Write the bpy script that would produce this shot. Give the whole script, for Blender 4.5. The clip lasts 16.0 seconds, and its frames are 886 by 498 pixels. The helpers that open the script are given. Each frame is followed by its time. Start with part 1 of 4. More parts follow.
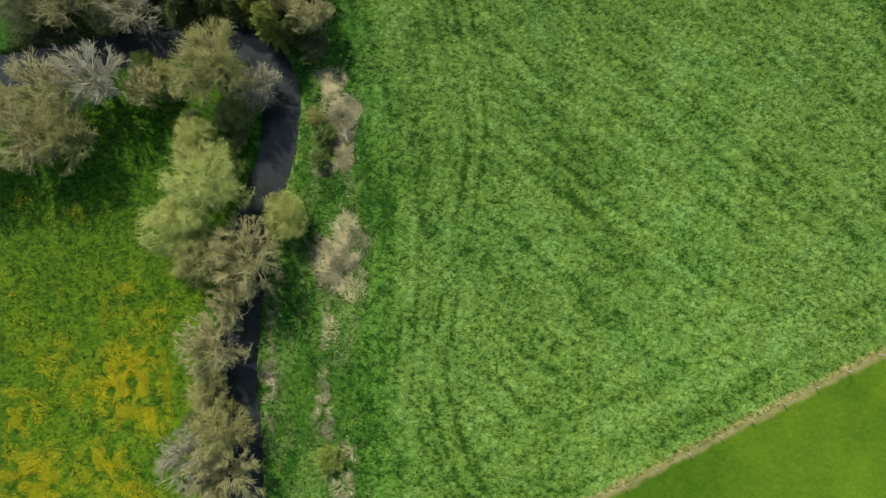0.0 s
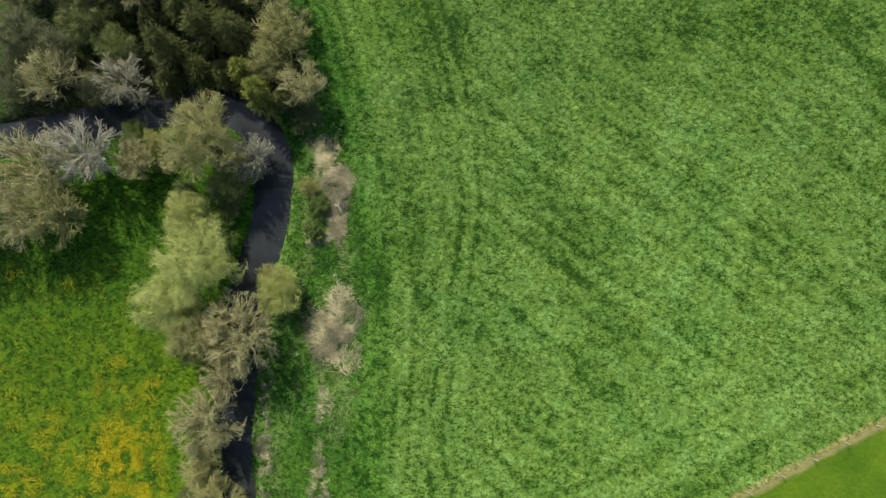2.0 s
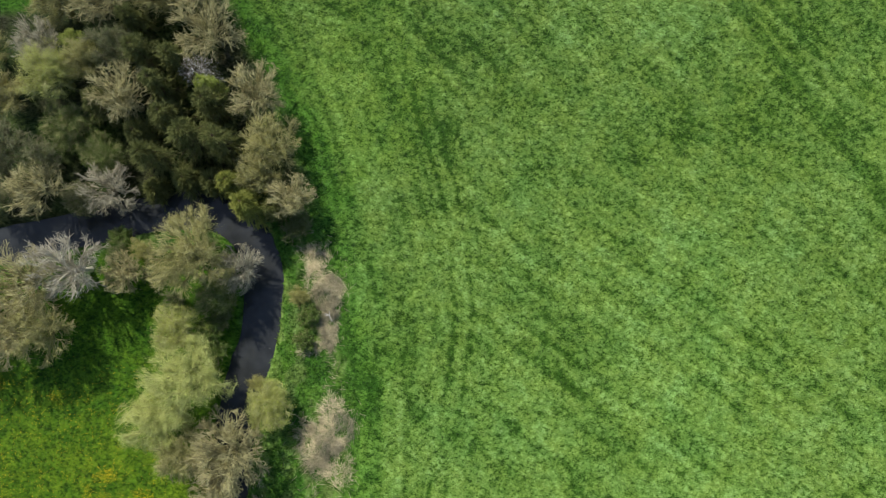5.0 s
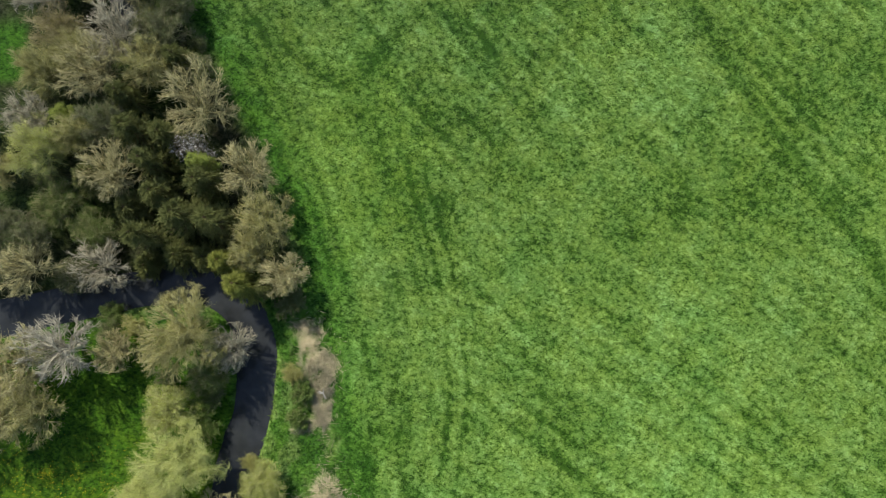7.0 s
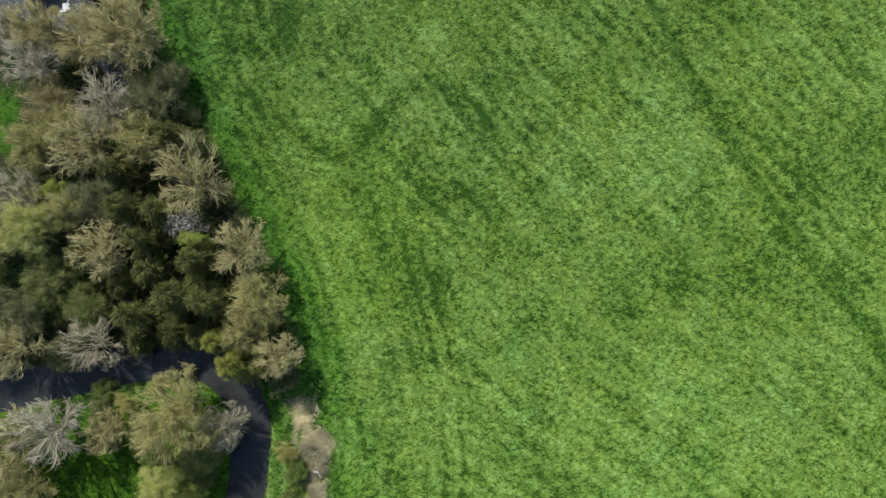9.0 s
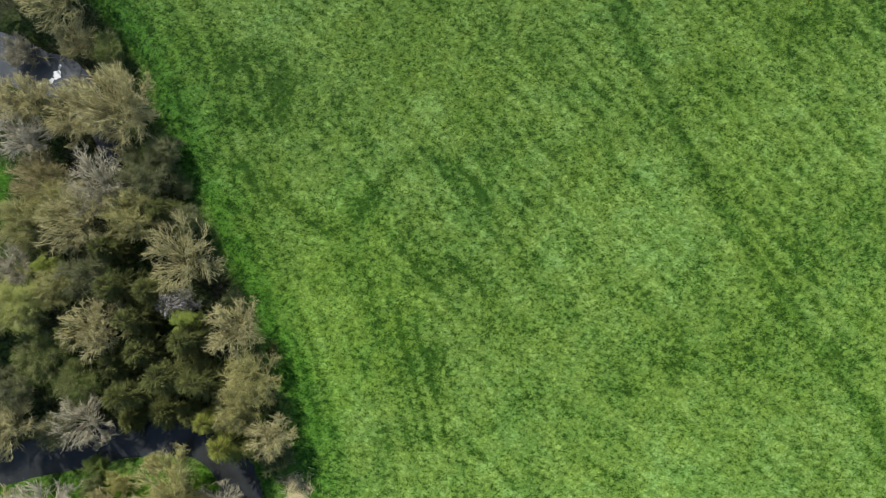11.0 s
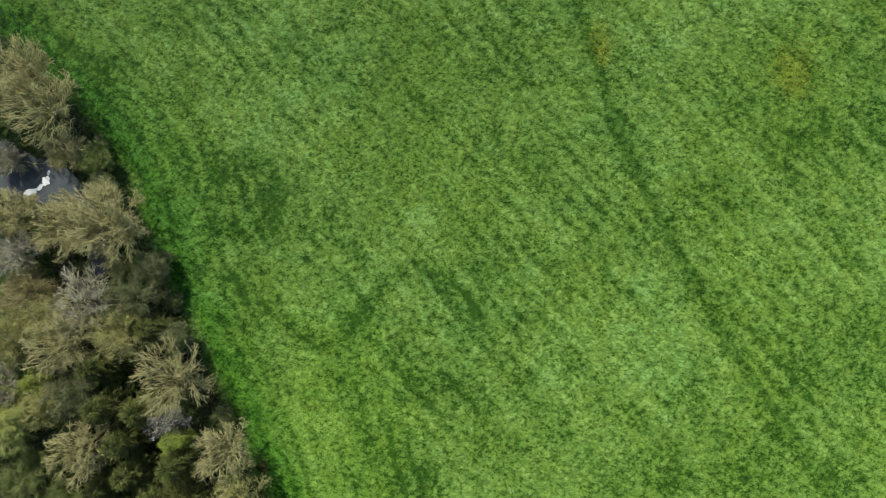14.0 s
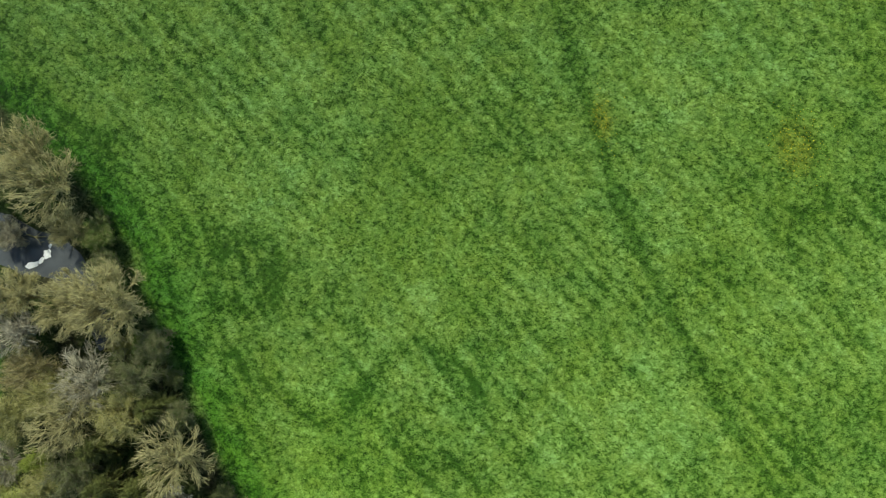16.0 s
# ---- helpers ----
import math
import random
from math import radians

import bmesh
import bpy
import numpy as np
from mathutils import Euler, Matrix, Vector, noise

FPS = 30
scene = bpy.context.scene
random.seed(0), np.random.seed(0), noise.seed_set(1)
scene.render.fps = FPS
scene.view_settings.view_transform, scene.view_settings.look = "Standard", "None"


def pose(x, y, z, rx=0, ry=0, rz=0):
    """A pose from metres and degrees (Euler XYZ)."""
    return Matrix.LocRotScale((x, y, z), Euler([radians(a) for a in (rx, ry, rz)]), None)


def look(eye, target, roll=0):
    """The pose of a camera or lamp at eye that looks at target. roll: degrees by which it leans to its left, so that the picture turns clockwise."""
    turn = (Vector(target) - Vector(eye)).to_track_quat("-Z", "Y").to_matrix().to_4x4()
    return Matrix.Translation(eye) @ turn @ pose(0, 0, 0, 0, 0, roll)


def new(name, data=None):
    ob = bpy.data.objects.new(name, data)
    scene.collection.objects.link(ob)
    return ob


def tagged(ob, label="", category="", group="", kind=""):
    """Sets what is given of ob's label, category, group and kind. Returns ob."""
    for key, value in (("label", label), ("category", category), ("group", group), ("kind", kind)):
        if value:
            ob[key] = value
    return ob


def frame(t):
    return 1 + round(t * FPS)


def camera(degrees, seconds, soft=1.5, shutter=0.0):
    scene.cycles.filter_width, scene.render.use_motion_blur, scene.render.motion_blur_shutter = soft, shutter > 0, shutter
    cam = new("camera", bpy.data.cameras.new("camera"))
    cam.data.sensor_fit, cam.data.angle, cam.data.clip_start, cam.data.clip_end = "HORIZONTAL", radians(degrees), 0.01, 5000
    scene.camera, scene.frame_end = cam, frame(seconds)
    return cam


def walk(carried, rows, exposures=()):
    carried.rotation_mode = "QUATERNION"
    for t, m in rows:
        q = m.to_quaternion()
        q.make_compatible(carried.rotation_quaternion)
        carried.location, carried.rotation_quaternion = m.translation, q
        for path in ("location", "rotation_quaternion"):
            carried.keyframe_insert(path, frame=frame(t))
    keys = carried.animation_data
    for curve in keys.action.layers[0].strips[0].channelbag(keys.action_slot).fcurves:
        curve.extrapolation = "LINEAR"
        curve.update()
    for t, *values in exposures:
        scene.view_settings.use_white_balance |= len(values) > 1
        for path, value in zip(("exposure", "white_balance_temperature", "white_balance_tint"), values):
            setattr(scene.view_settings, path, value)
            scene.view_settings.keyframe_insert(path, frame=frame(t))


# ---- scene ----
cam = camera(62.0, 16.0, soft=0.75)
METRES, EYE, TILT, LEAN, TURN = 70.0, 84.33, -84.61, 1.62, 0.0
ROWS = [
    (0.0, 0.0, 0.0, 0.0, 0.0, 0.0, -0.0),
    (0.5, 0.0017, 0.002, 0.0285, 0.01, -0.04, 0.16),
    (1.0, 0.0036, 0.0036, 0.0588, -0.01, -0.04, 0.29),
    (1.5, 0.0056, 0.0055, 0.0874, -0.03, -0.04, 0.4),
    (2.0, 0.0075, 0.0083, 0.119, -0.09, -0.09, 0.5),
    (2.5, 0.0093, 0.0112, 0.148, -0.11, -0.12, 0.61),
    (3.0, 0.0107, 0.0137, 0.1784, -0.15, -0.1, 0.7),
    (3.5, 0.0126, 0.0154, 0.2084, -0.18, -0.16, 0.78),
    (4.0, 0.0144, 0.0181, 0.2395, -0.23, -0.15, 0.85),
    (6.5, 0.0243, 0.0343, 0.3924, -0.38, -0.17, 1.0),
    (7.0, 0.0262, 0.0374, 0.4255, -0.42, -0.2, 1.0),
    (7.5, 0.0281, 0.0407, 0.4555, -0.44, -0.2, 1.01),
    (8.0, 0.0297, 0.0444, 0.4882, -0.47, -0.22, 1.0),
    (8.5, 0.0316, 0.0477, 0.5177, -0.48, -0.2, 1.0),
    (9.0, 0.0335, 0.0509, 0.5506, -0.48, -0.22, 1.0),
    (11.5, 0.0431, 0.066, 0.7093, -0.69, -0.41, 0.87),
    (12.0, 0.0452, 0.0688, 0.7416, -0.76, -0.42, 0.83),
    (12.5, 0.0474, 0.0714, 0.772, -0.78, -0.45, 0.8),
    (13.0, 0.0492, 0.0741, 0.8041, -0.79, -0.45, 0.77),
    (13.5, 0.0507, 0.0758, 0.8344, -0.79, -0.48, 0.73),
    (14.0, 0.0525, 0.0775, 0.867, -0.77, -0.49, 0.68),
    (14.5, 0.0541, 0.0785, 0.8974, -0.74, -0.52, 0.66),
    (15.0, 0.0556, 0.0799, 0.9307, -0.67, -0.54, 0.65),
    (15.5, 0.0562, 0.0807, 0.9614, -0.62, -0.56, 0.64),
    (16.0, 0.0569, 0.0812, 0.9946, -0.53, -0.58, 0.62),
]
# the picture's colour drifts a little: cooler and brighter in the middle of the flight
DRIFT = [(0.0, -0.03, 6900, -1), (4.0, 0.06, 6500, 10), (12.0, 0.07, 6550, 8), (16.0, -0.04, 6900, -5)]
walk(cam, [(t, pose(0, 0, EYE, TILT, LEAN, TURN) @ pose(METRES * x, METRES * y, METRES * z, 90 + pitch, roll, yaw)) for t, x, y, z, yaw, pitch, roll in ROWS], DRIFT)

# ---- world, sun ----
world = bpy.data.worlds.new("sky")
scene.world = world
world.use_nodes = True
wn = world.node_tree
sky = wn.nodes.new("ShaderNodeTexSky")
sky.sky_type = "NISHITA"
sky.sun_disc = False
sky.sun_elevation = radians(48)
sky.sun_rotation = radians(-29)
wn.nodes["Background"].inputs["Strength"].default_value = 0.125
wn.links.new(sky.outputs[0], wn.nodes["Background"].inputs["Color"])

sun_data = bpy.data.lights.new("sun", "SUN")
sun_data.energy = 3.6
sun_data.angle = radians(0.6)
sun_data.color = (1.0, 0.95, 0.86)
sun = new("sun", sun_data)
sun.matrix_world = look((-48.0, 87.0, 112.0), (0, 0, 0))


# ---- materials ----
def node_mat(name, rough=0.8, spec=0.3):
    mat = bpy.data.materials.new(name)
    mat.use_nodes = True
    nt = mat.node_tree
    b = nt.nodes["Principled BSDF"]
    b.inputs["Roughness"].default_value = rough
    b.inputs["Specular IOR Level"].default_value = spec
    return mat, nt, b


def math_node(nt, op, a, b):
    n = nt.nodes.new("ShaderNodeMath")
    n.operation = op
    for i, v in enumerate((a, b)):
        if isinstance(v, (int, float)):
            n.inputs[i].default_value = v
        else:
            nt.links.new(v, n.inputs[i])
    return n.outputs[0]


def noise_out(nt, scale, detail=3.0):
    tc = nt.nodes.new("ShaderNodeNewGeometry")
    n = nt.nodes.new("ShaderNodeTexNoise")
    n.inputs["Scale"].default_value = scale
    n.inputs["Detail"].default_value = detail
    nt.links.new(tc.outputs["Position"], n.inputs["Vector"])
    return n.outputs["Fac"]


def value_shift(nt, colour, fac, low, high):
    """Colour with its value run from low to high by fac."""
    mr = nt.nodes.new("ShaderNodeMapRange")
    mr.inputs["To Min"].default_value = low
    mr.inputs["To Max"].default_value = high
    nt.links.new(fac, mr.inputs["Value"])
    hs = nt.nodes.new("ShaderNodeHueSaturation")
    nt.links.new(mr.outputs[0], hs.inputs["Value"])
    if isinstance(colour, tuple):
        hs.inputs["Color"].default_value = (*colour, 1)
    else:
        nt.links.new(colour, hs.inputs["Color"])
    return hs.outputs[0]


def crisp(nt, value, low, high):
    n = nt.nodes.new("ShaderNodeMapRange")
    n.interpolation_type = "SMOOTHSTEP"
    n.inputs["From Min"].default_value, n.inputs["From Max"].default_value = low, high
    nt.links.new(value, n.inputs["Value"])
    return n.outputs[0]


def noise_at(nt, vector, scale, detail, roughness=0.6):
    n = nt.nodes.new("ShaderNodeTexNoise")
    n.inputs["Scale"].default_value = scale
    n.inputs["Detail"].default_value = detail
    n.inputs["Roughness"].default_value = roughness
    nt.links.new(vector, n.inputs["Vector"])
    return n


def tinted(nt, fac, low, high):
    """A colour that runs from low to high by fac."""
    n = nt.nodes.new("ShaderNodeMix")
    n.data_type = "RGBA"
    for slot, v in ((6, low), (7, high)):
        if isinstance(v, tuple):
            n.inputs[slot].default_value = (*v, 1)
        else:
            nt.links.new(v, n.inputs[slot])
    nt.links.new(fac, n.inputs[0])
    return n.outputs[2]


def product(nt, a, b, fac):
    n = nt.nodes.new("ShaderNodeMix")
    n.data_type, n.blend_type, n.clamp_result = "RGBA", "MULTIPLY", False
    if isinstance(fac, float):
        n.inputs[0].default_value = fac
    else:
        nt.links.new(fac, n.inputs[0])
    nt.links.new(a, n.inputs[6])
    nt.links.new(b, n.inputs[7])
    return n.outputs[2]


def mottle(nt, green):
    """Rounded pale tufts, and the small ragged openings to be shaded between them, which crowd where the growth is
    darker: puff and open.
    """
    geo = nt.nodes.new("ShaderNodeNewGeometry")
    turn = nt.nodes.new("ShaderNodeMapping")
    turn.inputs["Rotation"].default_value = (0, 0, radians(40))
    turn.inputs["Scale"].default_value = (0.9, 1.12, 0.3)
    nt.links.new(geo.outputs["Position"], turn.inputs["Vector"])
    warp = noise_at(nt, turn.outputs[0], 2.2, 3.0)
    push = nt.nodes.new("ShaderNodeVectorMath")
    push.operation = "MULTIPLY_ADD"
    push.inputs[1].default_value = (0.6, 0.6, 0.0)
    nt.links.new(warp.outputs["Color"], push.inputs[0])
    nt.links.new(turn.outputs[0], push.inputs[2])
    cell = nt.nodes.new("ShaderNodeTexVoronoi")
    cell.feature = "SMOOTH_F1"
    cell.inputs["Scale"].default_value = 1.9
    cell.inputs["Smoothness"].default_value = 0.35
    nt.links.new(push.outputs[0], cell.inputs["Vector"])
    soft = noise_at(nt, turn.outputs[0], 1.35, 5.0, 0.68).outputs["Fac"]
    fine = noise_at(nt, turn.outputs[0], 4.2, 3.0, 0.65).outputs["Fac"]
    puff = math_node(nt, "ADD", math_node(nt, "MULTIPLY", soft, 1.0), math_node(nt, "MULTIPLY", fine, 0.85))
    puff = math_node(nt, "SUBTRACT", puff, math_node(nt, "MULTIPLY", cell.outputs["Distance"], 0.42))
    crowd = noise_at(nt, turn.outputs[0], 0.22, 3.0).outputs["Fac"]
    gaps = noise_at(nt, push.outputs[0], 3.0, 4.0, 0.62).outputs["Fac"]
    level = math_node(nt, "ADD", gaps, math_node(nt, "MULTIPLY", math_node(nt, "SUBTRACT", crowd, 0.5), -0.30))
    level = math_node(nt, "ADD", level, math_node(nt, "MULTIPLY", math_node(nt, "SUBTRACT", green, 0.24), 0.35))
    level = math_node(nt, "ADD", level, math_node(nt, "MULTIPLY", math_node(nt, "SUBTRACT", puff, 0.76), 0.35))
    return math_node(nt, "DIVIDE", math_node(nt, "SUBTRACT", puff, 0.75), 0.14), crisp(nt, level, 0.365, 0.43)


def growth_mat(name, rough, island, bump):
    """Vegetation that takes its colour from the growth attribute, and how tussocky it is from its alpha; shade is
    painted between tufts.
    """
    mat, nt, b = node_mat(name, rough, 0.2)
    b.inputs["Diffuse Roughness"].default_value = 1.0
    at = nt.nodes.new("ShaderNodeAttribute")
    at.attribute_name = "growth"
    rgb = nt.nodes.new("ShaderNodeSeparateColor")
    nt.links.new(at.outputs["Color"], rgb.inputs[0])
    lies = nt.nodes.new("ShaderNodeAttribute")
    lies.attribute_name = "laid"
    lump, shut = mottle(nt, rgb.outputs[1])
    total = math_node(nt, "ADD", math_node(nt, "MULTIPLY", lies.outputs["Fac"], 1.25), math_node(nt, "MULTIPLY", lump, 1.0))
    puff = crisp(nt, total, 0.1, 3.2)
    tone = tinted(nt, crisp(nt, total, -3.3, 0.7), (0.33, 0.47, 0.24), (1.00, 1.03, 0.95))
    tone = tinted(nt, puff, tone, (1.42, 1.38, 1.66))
    # openings between the tufts: their shade is painted into the colour
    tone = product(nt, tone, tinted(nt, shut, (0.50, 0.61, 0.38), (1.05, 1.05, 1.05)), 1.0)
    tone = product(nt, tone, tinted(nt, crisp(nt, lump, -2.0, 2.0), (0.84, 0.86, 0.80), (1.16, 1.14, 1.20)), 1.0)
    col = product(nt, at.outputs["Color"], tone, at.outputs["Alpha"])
    geo = nt.nodes.new("ShaderNodeNewGeometry")
    hue = crisp(nt, noise_at(nt, geo.outputs["Position"], 0.42, 4.0).outputs["Fac"], 0.35, 0.65)
    col = product(nt, col, tinted(nt, hue, (0.96, 1.0, 1.05), (1.05, 1.01, 0.92)), at.outputs["Alpha"])
    if island:
        col = value_shift(nt, col, geo.outputs["Random Per Island"], 0.74, 1.26)
    else:
        col = value_shift(nt, col, noise_out(nt, 14.0, 3.0), 0.80, 1.20)
    nt.links.new(col, b.inputs["Base Color"])
    bp = nt.nodes.new("ShaderNodeBump")
    bp.inputs["Strength"].default_value = 0.8
    bp.inputs["Distance"].default_value = bump
    lumps = math_node(nt, "ADD", math_node(nt, "MULTIPLY", shut, 0.5), puff)
    nt.links.new(math_node(nt, "MULTIPLY", lumps, at.outputs["Alpha"]), bp.inputs["Height"])
    nt.links.new(bp.outputs[0], b.inputs["Normal"])
    return mat


def plain_mat(name, colour, rough=0.8, low=0.6, high=1.4, scale=3.0, island=True, spec=0.2, odd=0.4):
    mat, nt, b = node_mat(name, rough, spec)
    col = value_shift(nt, colour, noise_out(nt, scale, 3.0), low, high)
    if island:
        geo = nt.nodes.new("ShaderNodeNewGeometry")
        col = value_shift(nt, col, geo.outputs["Random Per Island"], 1 - odd, 1 + odd)
    nt.links.new(col, b.inputs["Base Color"])
    return mat


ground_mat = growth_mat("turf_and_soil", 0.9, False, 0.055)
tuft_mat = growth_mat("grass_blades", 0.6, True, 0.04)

water_mat, nt, b = node_mat("river_water", 0.06, 0.5)
b.inputs["IOR"].default_value = 1.33
nt.links.new(value_shift(nt, (0.037, 0.041, 0.043), noise_out(nt, 0.45, 5.0), 0.3, 1.7), b.inputs["Base Color"])
bp = nt.nodes.new("ShaderNodeBump")
bp.inputs["Strength"].default_value = 0.25
bp.inputs["Distance"].default_value = 0.03
nt.links.new(noise_out(nt, 2.5, 4.0), bp.inputs["Height"])
nt.links.new(bp.outputs[0], b.inputs["Normal"])

# cloud reflection put into the pool's paler, blotchy base colour
pool_mat = water_mat.copy()
pool_mat.name = "cloud_toned_pool_water"
for node in pool_mat.node_tree.nodes:
    if node.bl_idname == "ShaderNodeHueSaturation":
        node.inputs["Color"].default_value = (0.085, 0.094, 0.102, 1)

# white of the shapes modelled in place of the pool's glint
glint_mat = plain_mat("foam", (0.85, 0.87, 0.88), 0.5, 0.8, 1.1, 4.0, False)
flower_mat = plain_mat("buttercup_petals", (0.80, 0.63, 0.015), 0.45, 0.8, 1.15, 2.0)
straw_mat = plain_mat("dead_reed", (0.55, 0.49, 0.31), 0.8)
post_mat = plain_mat("weathered_post", (0.55, 0.52, 0.46), 0.85, 0.7, 1.3, 9.0, False)
wire_mat = plain_mat("galvanised_wire", (0.35, 0.35, 0.34), 0.45, 0.8, 1.2, 9.0, False)
dead_mat = plain_mat("bleached_dead_wood", (0.66, 0.62, 0.54), 0.8, 0.8, 1.15, 6.0, False)


# ---- numeric helpers ----
def ease(a, b, v):
    t = np.clip((v - a) / (b - a), 0, 1)
    return t * t * (3 - 2 * t)


def lattice(i, j, seed):
    h = (i.astype(np.int64) * 374761393 + j.astype(np.int64) * 668265263 + seed * 1442695041) & 0xFFFFFFFF
    h = ((h ^ (h >> 13)) * 1274126177) & 0xFFFFFFFF
    h = h ^ (h >> 16)
    return (h & 0xFFFF) / 65535.0


def vnoise(x, y, seed):
    """Smooth value noise, 0 to 1, one cell a unit."""
    i, j = np.floor(x), np.floor(y)
    u, v = x - i, y - j
    u, v = u * u * (3 - 2 * u), v * v * (3 - 2 * v)
    a = lattice(i, j, seed) * (1 - u) + lattice(i + 1, j, seed) * u
    c = lattice(i, j + 1, seed) * (1 - u) + lattice(i + 1, j + 1, seed) * u
    return a * (1 - v) + c * v


def fbm(x, y, seed, octaves=3, fall=0.55):
    total, amp, norm = 0.0, 1.0, 0.0
    for k in range(octaves):
        c, s = math.cos(0.7 * k), math.sin(0.7 * k)
        f = 2.0 ** k
        total = total + amp * vnoise((x * c - y * s) * f + 17.3 * k, (x * s + y * c) * f - 9.1 * k, seed + k)
        norm += amp
        amp *= fall
    return total / norm


def clumps(x, y, seed):
    """Distance to the nearest clump's middle, about 0 to 1, with one clump a unit square; and that clump's own number."""
    i, j = np.floor(x), np.floor(y)
    best, own = np.full(np.shape(x), 9.0), np.zeros(np.shape(x))
    for a in (-1, 0, 1):
        for c in (-1, 0, 1):
            px, py = i + a + lattice(i + a, j + c, seed), j + c + lattice(i + a, j + c, seed + 7)
            d = (x - px) ** 2 + (y - py) ** 2
            m = d < best
            best, own = np.where(m, d, best), np.where(m, lattice(i + a, j + c, seed + 13), own)
    return np.sqrt(best), own


def from_line(x, y, line):
    """Distance to a polyline and the length along it of the nearest point."""
    best = np.full(np.shape(x), 1e9)
    along = np.zeros(np.shape(x))
    run = 0.0
    for (ax, ay), (bx, by) in zip(line[:-1], line[1:]):
        dx, dy = bx - ax, by - ay
        l = math.hypot(dx, dy)
        t = np.clip(((x - ax) * dx + (y - ay) * dy) / (l * l), 0, 1)
        d = np.hypot(x - ax - t * dx, y - ay - t * dy)
        m = d < best
        best = np.where(m, d, best)
        along = np.where(m, run + t * l, along)
        run += l
    return best, along


def smooth_line(points, steps=6):
    """A Catmull-Rom curve through the points."""
    p = [points[0], *points, points[-1]]
    out = []
    for a, b, c, d in zip(p[:-3], p[1:-2], p[2:-1], p[3:]):
        for k in range(steps):
            t = k / steps
            out.append(tuple(0.5 * (2 * b[i] + (c[i] - a[i]) * t + (2 * a[i] - 5 * b[i] + 4 * c[i] - d[i]) * t * t
                                    + (3 * b[i] - a[i] - 3 * c[i] + d[i]) * t ** 3) for i in (0, 1)))
    out.append(points[-1])
    return out


def mesh_np(name, verts, faces, mat, growth=None, laid=None):
    """A mesh from arrays; every face has the same number of corners."""
    verts, faces = np.asarray(verts, np.float32), np.asarray(faces, np.int32)
    me = bpy.data.meshes.new(name)
    n, k = faces.shape
    me.vertices.add(len(verts))
    me.vertices.foreach_set("co", verts.ravel())
    me.loops.add(n * k)
    me.loops.foreach_set("vertex_index", faces.ravel())
    me.polygons.add(n)
    me.polygons.foreach_set("loop_start", np.arange(0, n * k, k, dtype=np.int32))
    if growth is not None:
        at = me.attributes.new("growth", "FLOAT_COLOR", "POINT")
        at.data.foreach_set("color", growth.astype(np.float32).ravel())
    if laid is not None:
        me.attributes.new("laid", "FLOAT", "POINT").data.foreach_set("value", laid.astype(np.float32))
    me.update(calc_edges=True)
    me.validate()
    me.materials.append(mat)
    return me


def part(name, me, parent, label=""):
    ob = new(name, me)
    ob.parent = parent
    return tagged(ob, label)


# ---- the lie of the land ----
RIVER = smooth_line([(-420, 10), (-200, 22), (-120, 26), (-85, 28), (-66, 29), (-52, 30.6), (-44, 32.2), (-36, 33.7), (-29, 34.0), (-24.2, 31.6), (-22.2, 27.5), (-22.0, 23),
                     (-22.5, 19), (-23.9, 14.5), (-25.2, 8), (-26.0, 0), (-26.3, -8), (-25.6, -14), (-25.2, -22), (-24.6, -32), (-24.4, -46), (-24, -70), (-26, -120), (-28, -220), (-30, -420)])
POOL = smooth_line([(-420, 60), (-200, 74), (-120, 80), (-85, 82), (-66, 82), (-53, 80), (-47.5, 77.6), (-43.6, 76.5), (-41.0, 73.4), (-38.6, 68.8), (-37.2, 66.2)])
EDGE_Y = (-420, -60, -20, -9, -3, 4, 15, 23, 31, 38, 48, 58, 68.5, 78, 87.5, 96, 125, 420)
EDGE_X = (-30, -9, -10.2, -12, -12, -11, -11.2, -12.3, -14.5, -16.3, -19.6, -24.9, -30.3, -33.3, -41, -50, -80, -380)
EDGE = list(zip(EDGE_X, EDGE_Y))
FENCE_DIR = (0.8924, 0.4512)
TRAM = smooth_line([(2, 160), (11, 124), (16.5, 104), (20.3, 91), (23.6, 80), (26.3, 73.6), (29.8, 66.0), (34.0, 57.8), (38.0, 51.4), (42.3, 44.8), (46.7, 38.4), (52, 31), (78, -6)])
RUTS = smooth_line([(-30, 112), (-16, 88), (-8.5, 68), (-4.9, 55), (-2.9, 47), (-1.7, 42), (0.0, 35.5), (1.2, 28), (1.4, 20.5), (0.3, 12), (-0.9, 5), (-2.3, -1), (-2.7, -7), (-1.5, -13), (1, -19), (8, -27)])
LOOP = smooth_line([(-22, 65), (-18.4, 62.4), (-15.1, 59.3), (-11.0, 57.9), (-8.6, 59.2), (-6.6, 61.7), (-3.6, 65.0), (-0.7, 66.2), (2.5, 63.8), (6.4, 61.5)])
OVAL = smooth_line([(-23.1, 78.7), (-19.8, 78.8), (-17.1, 75.8), (-17.8, 71.8), (-21.1, 71.0), (-23.7, 74.0), (-23.1, 78.7)])
WATER_Z = -1.9


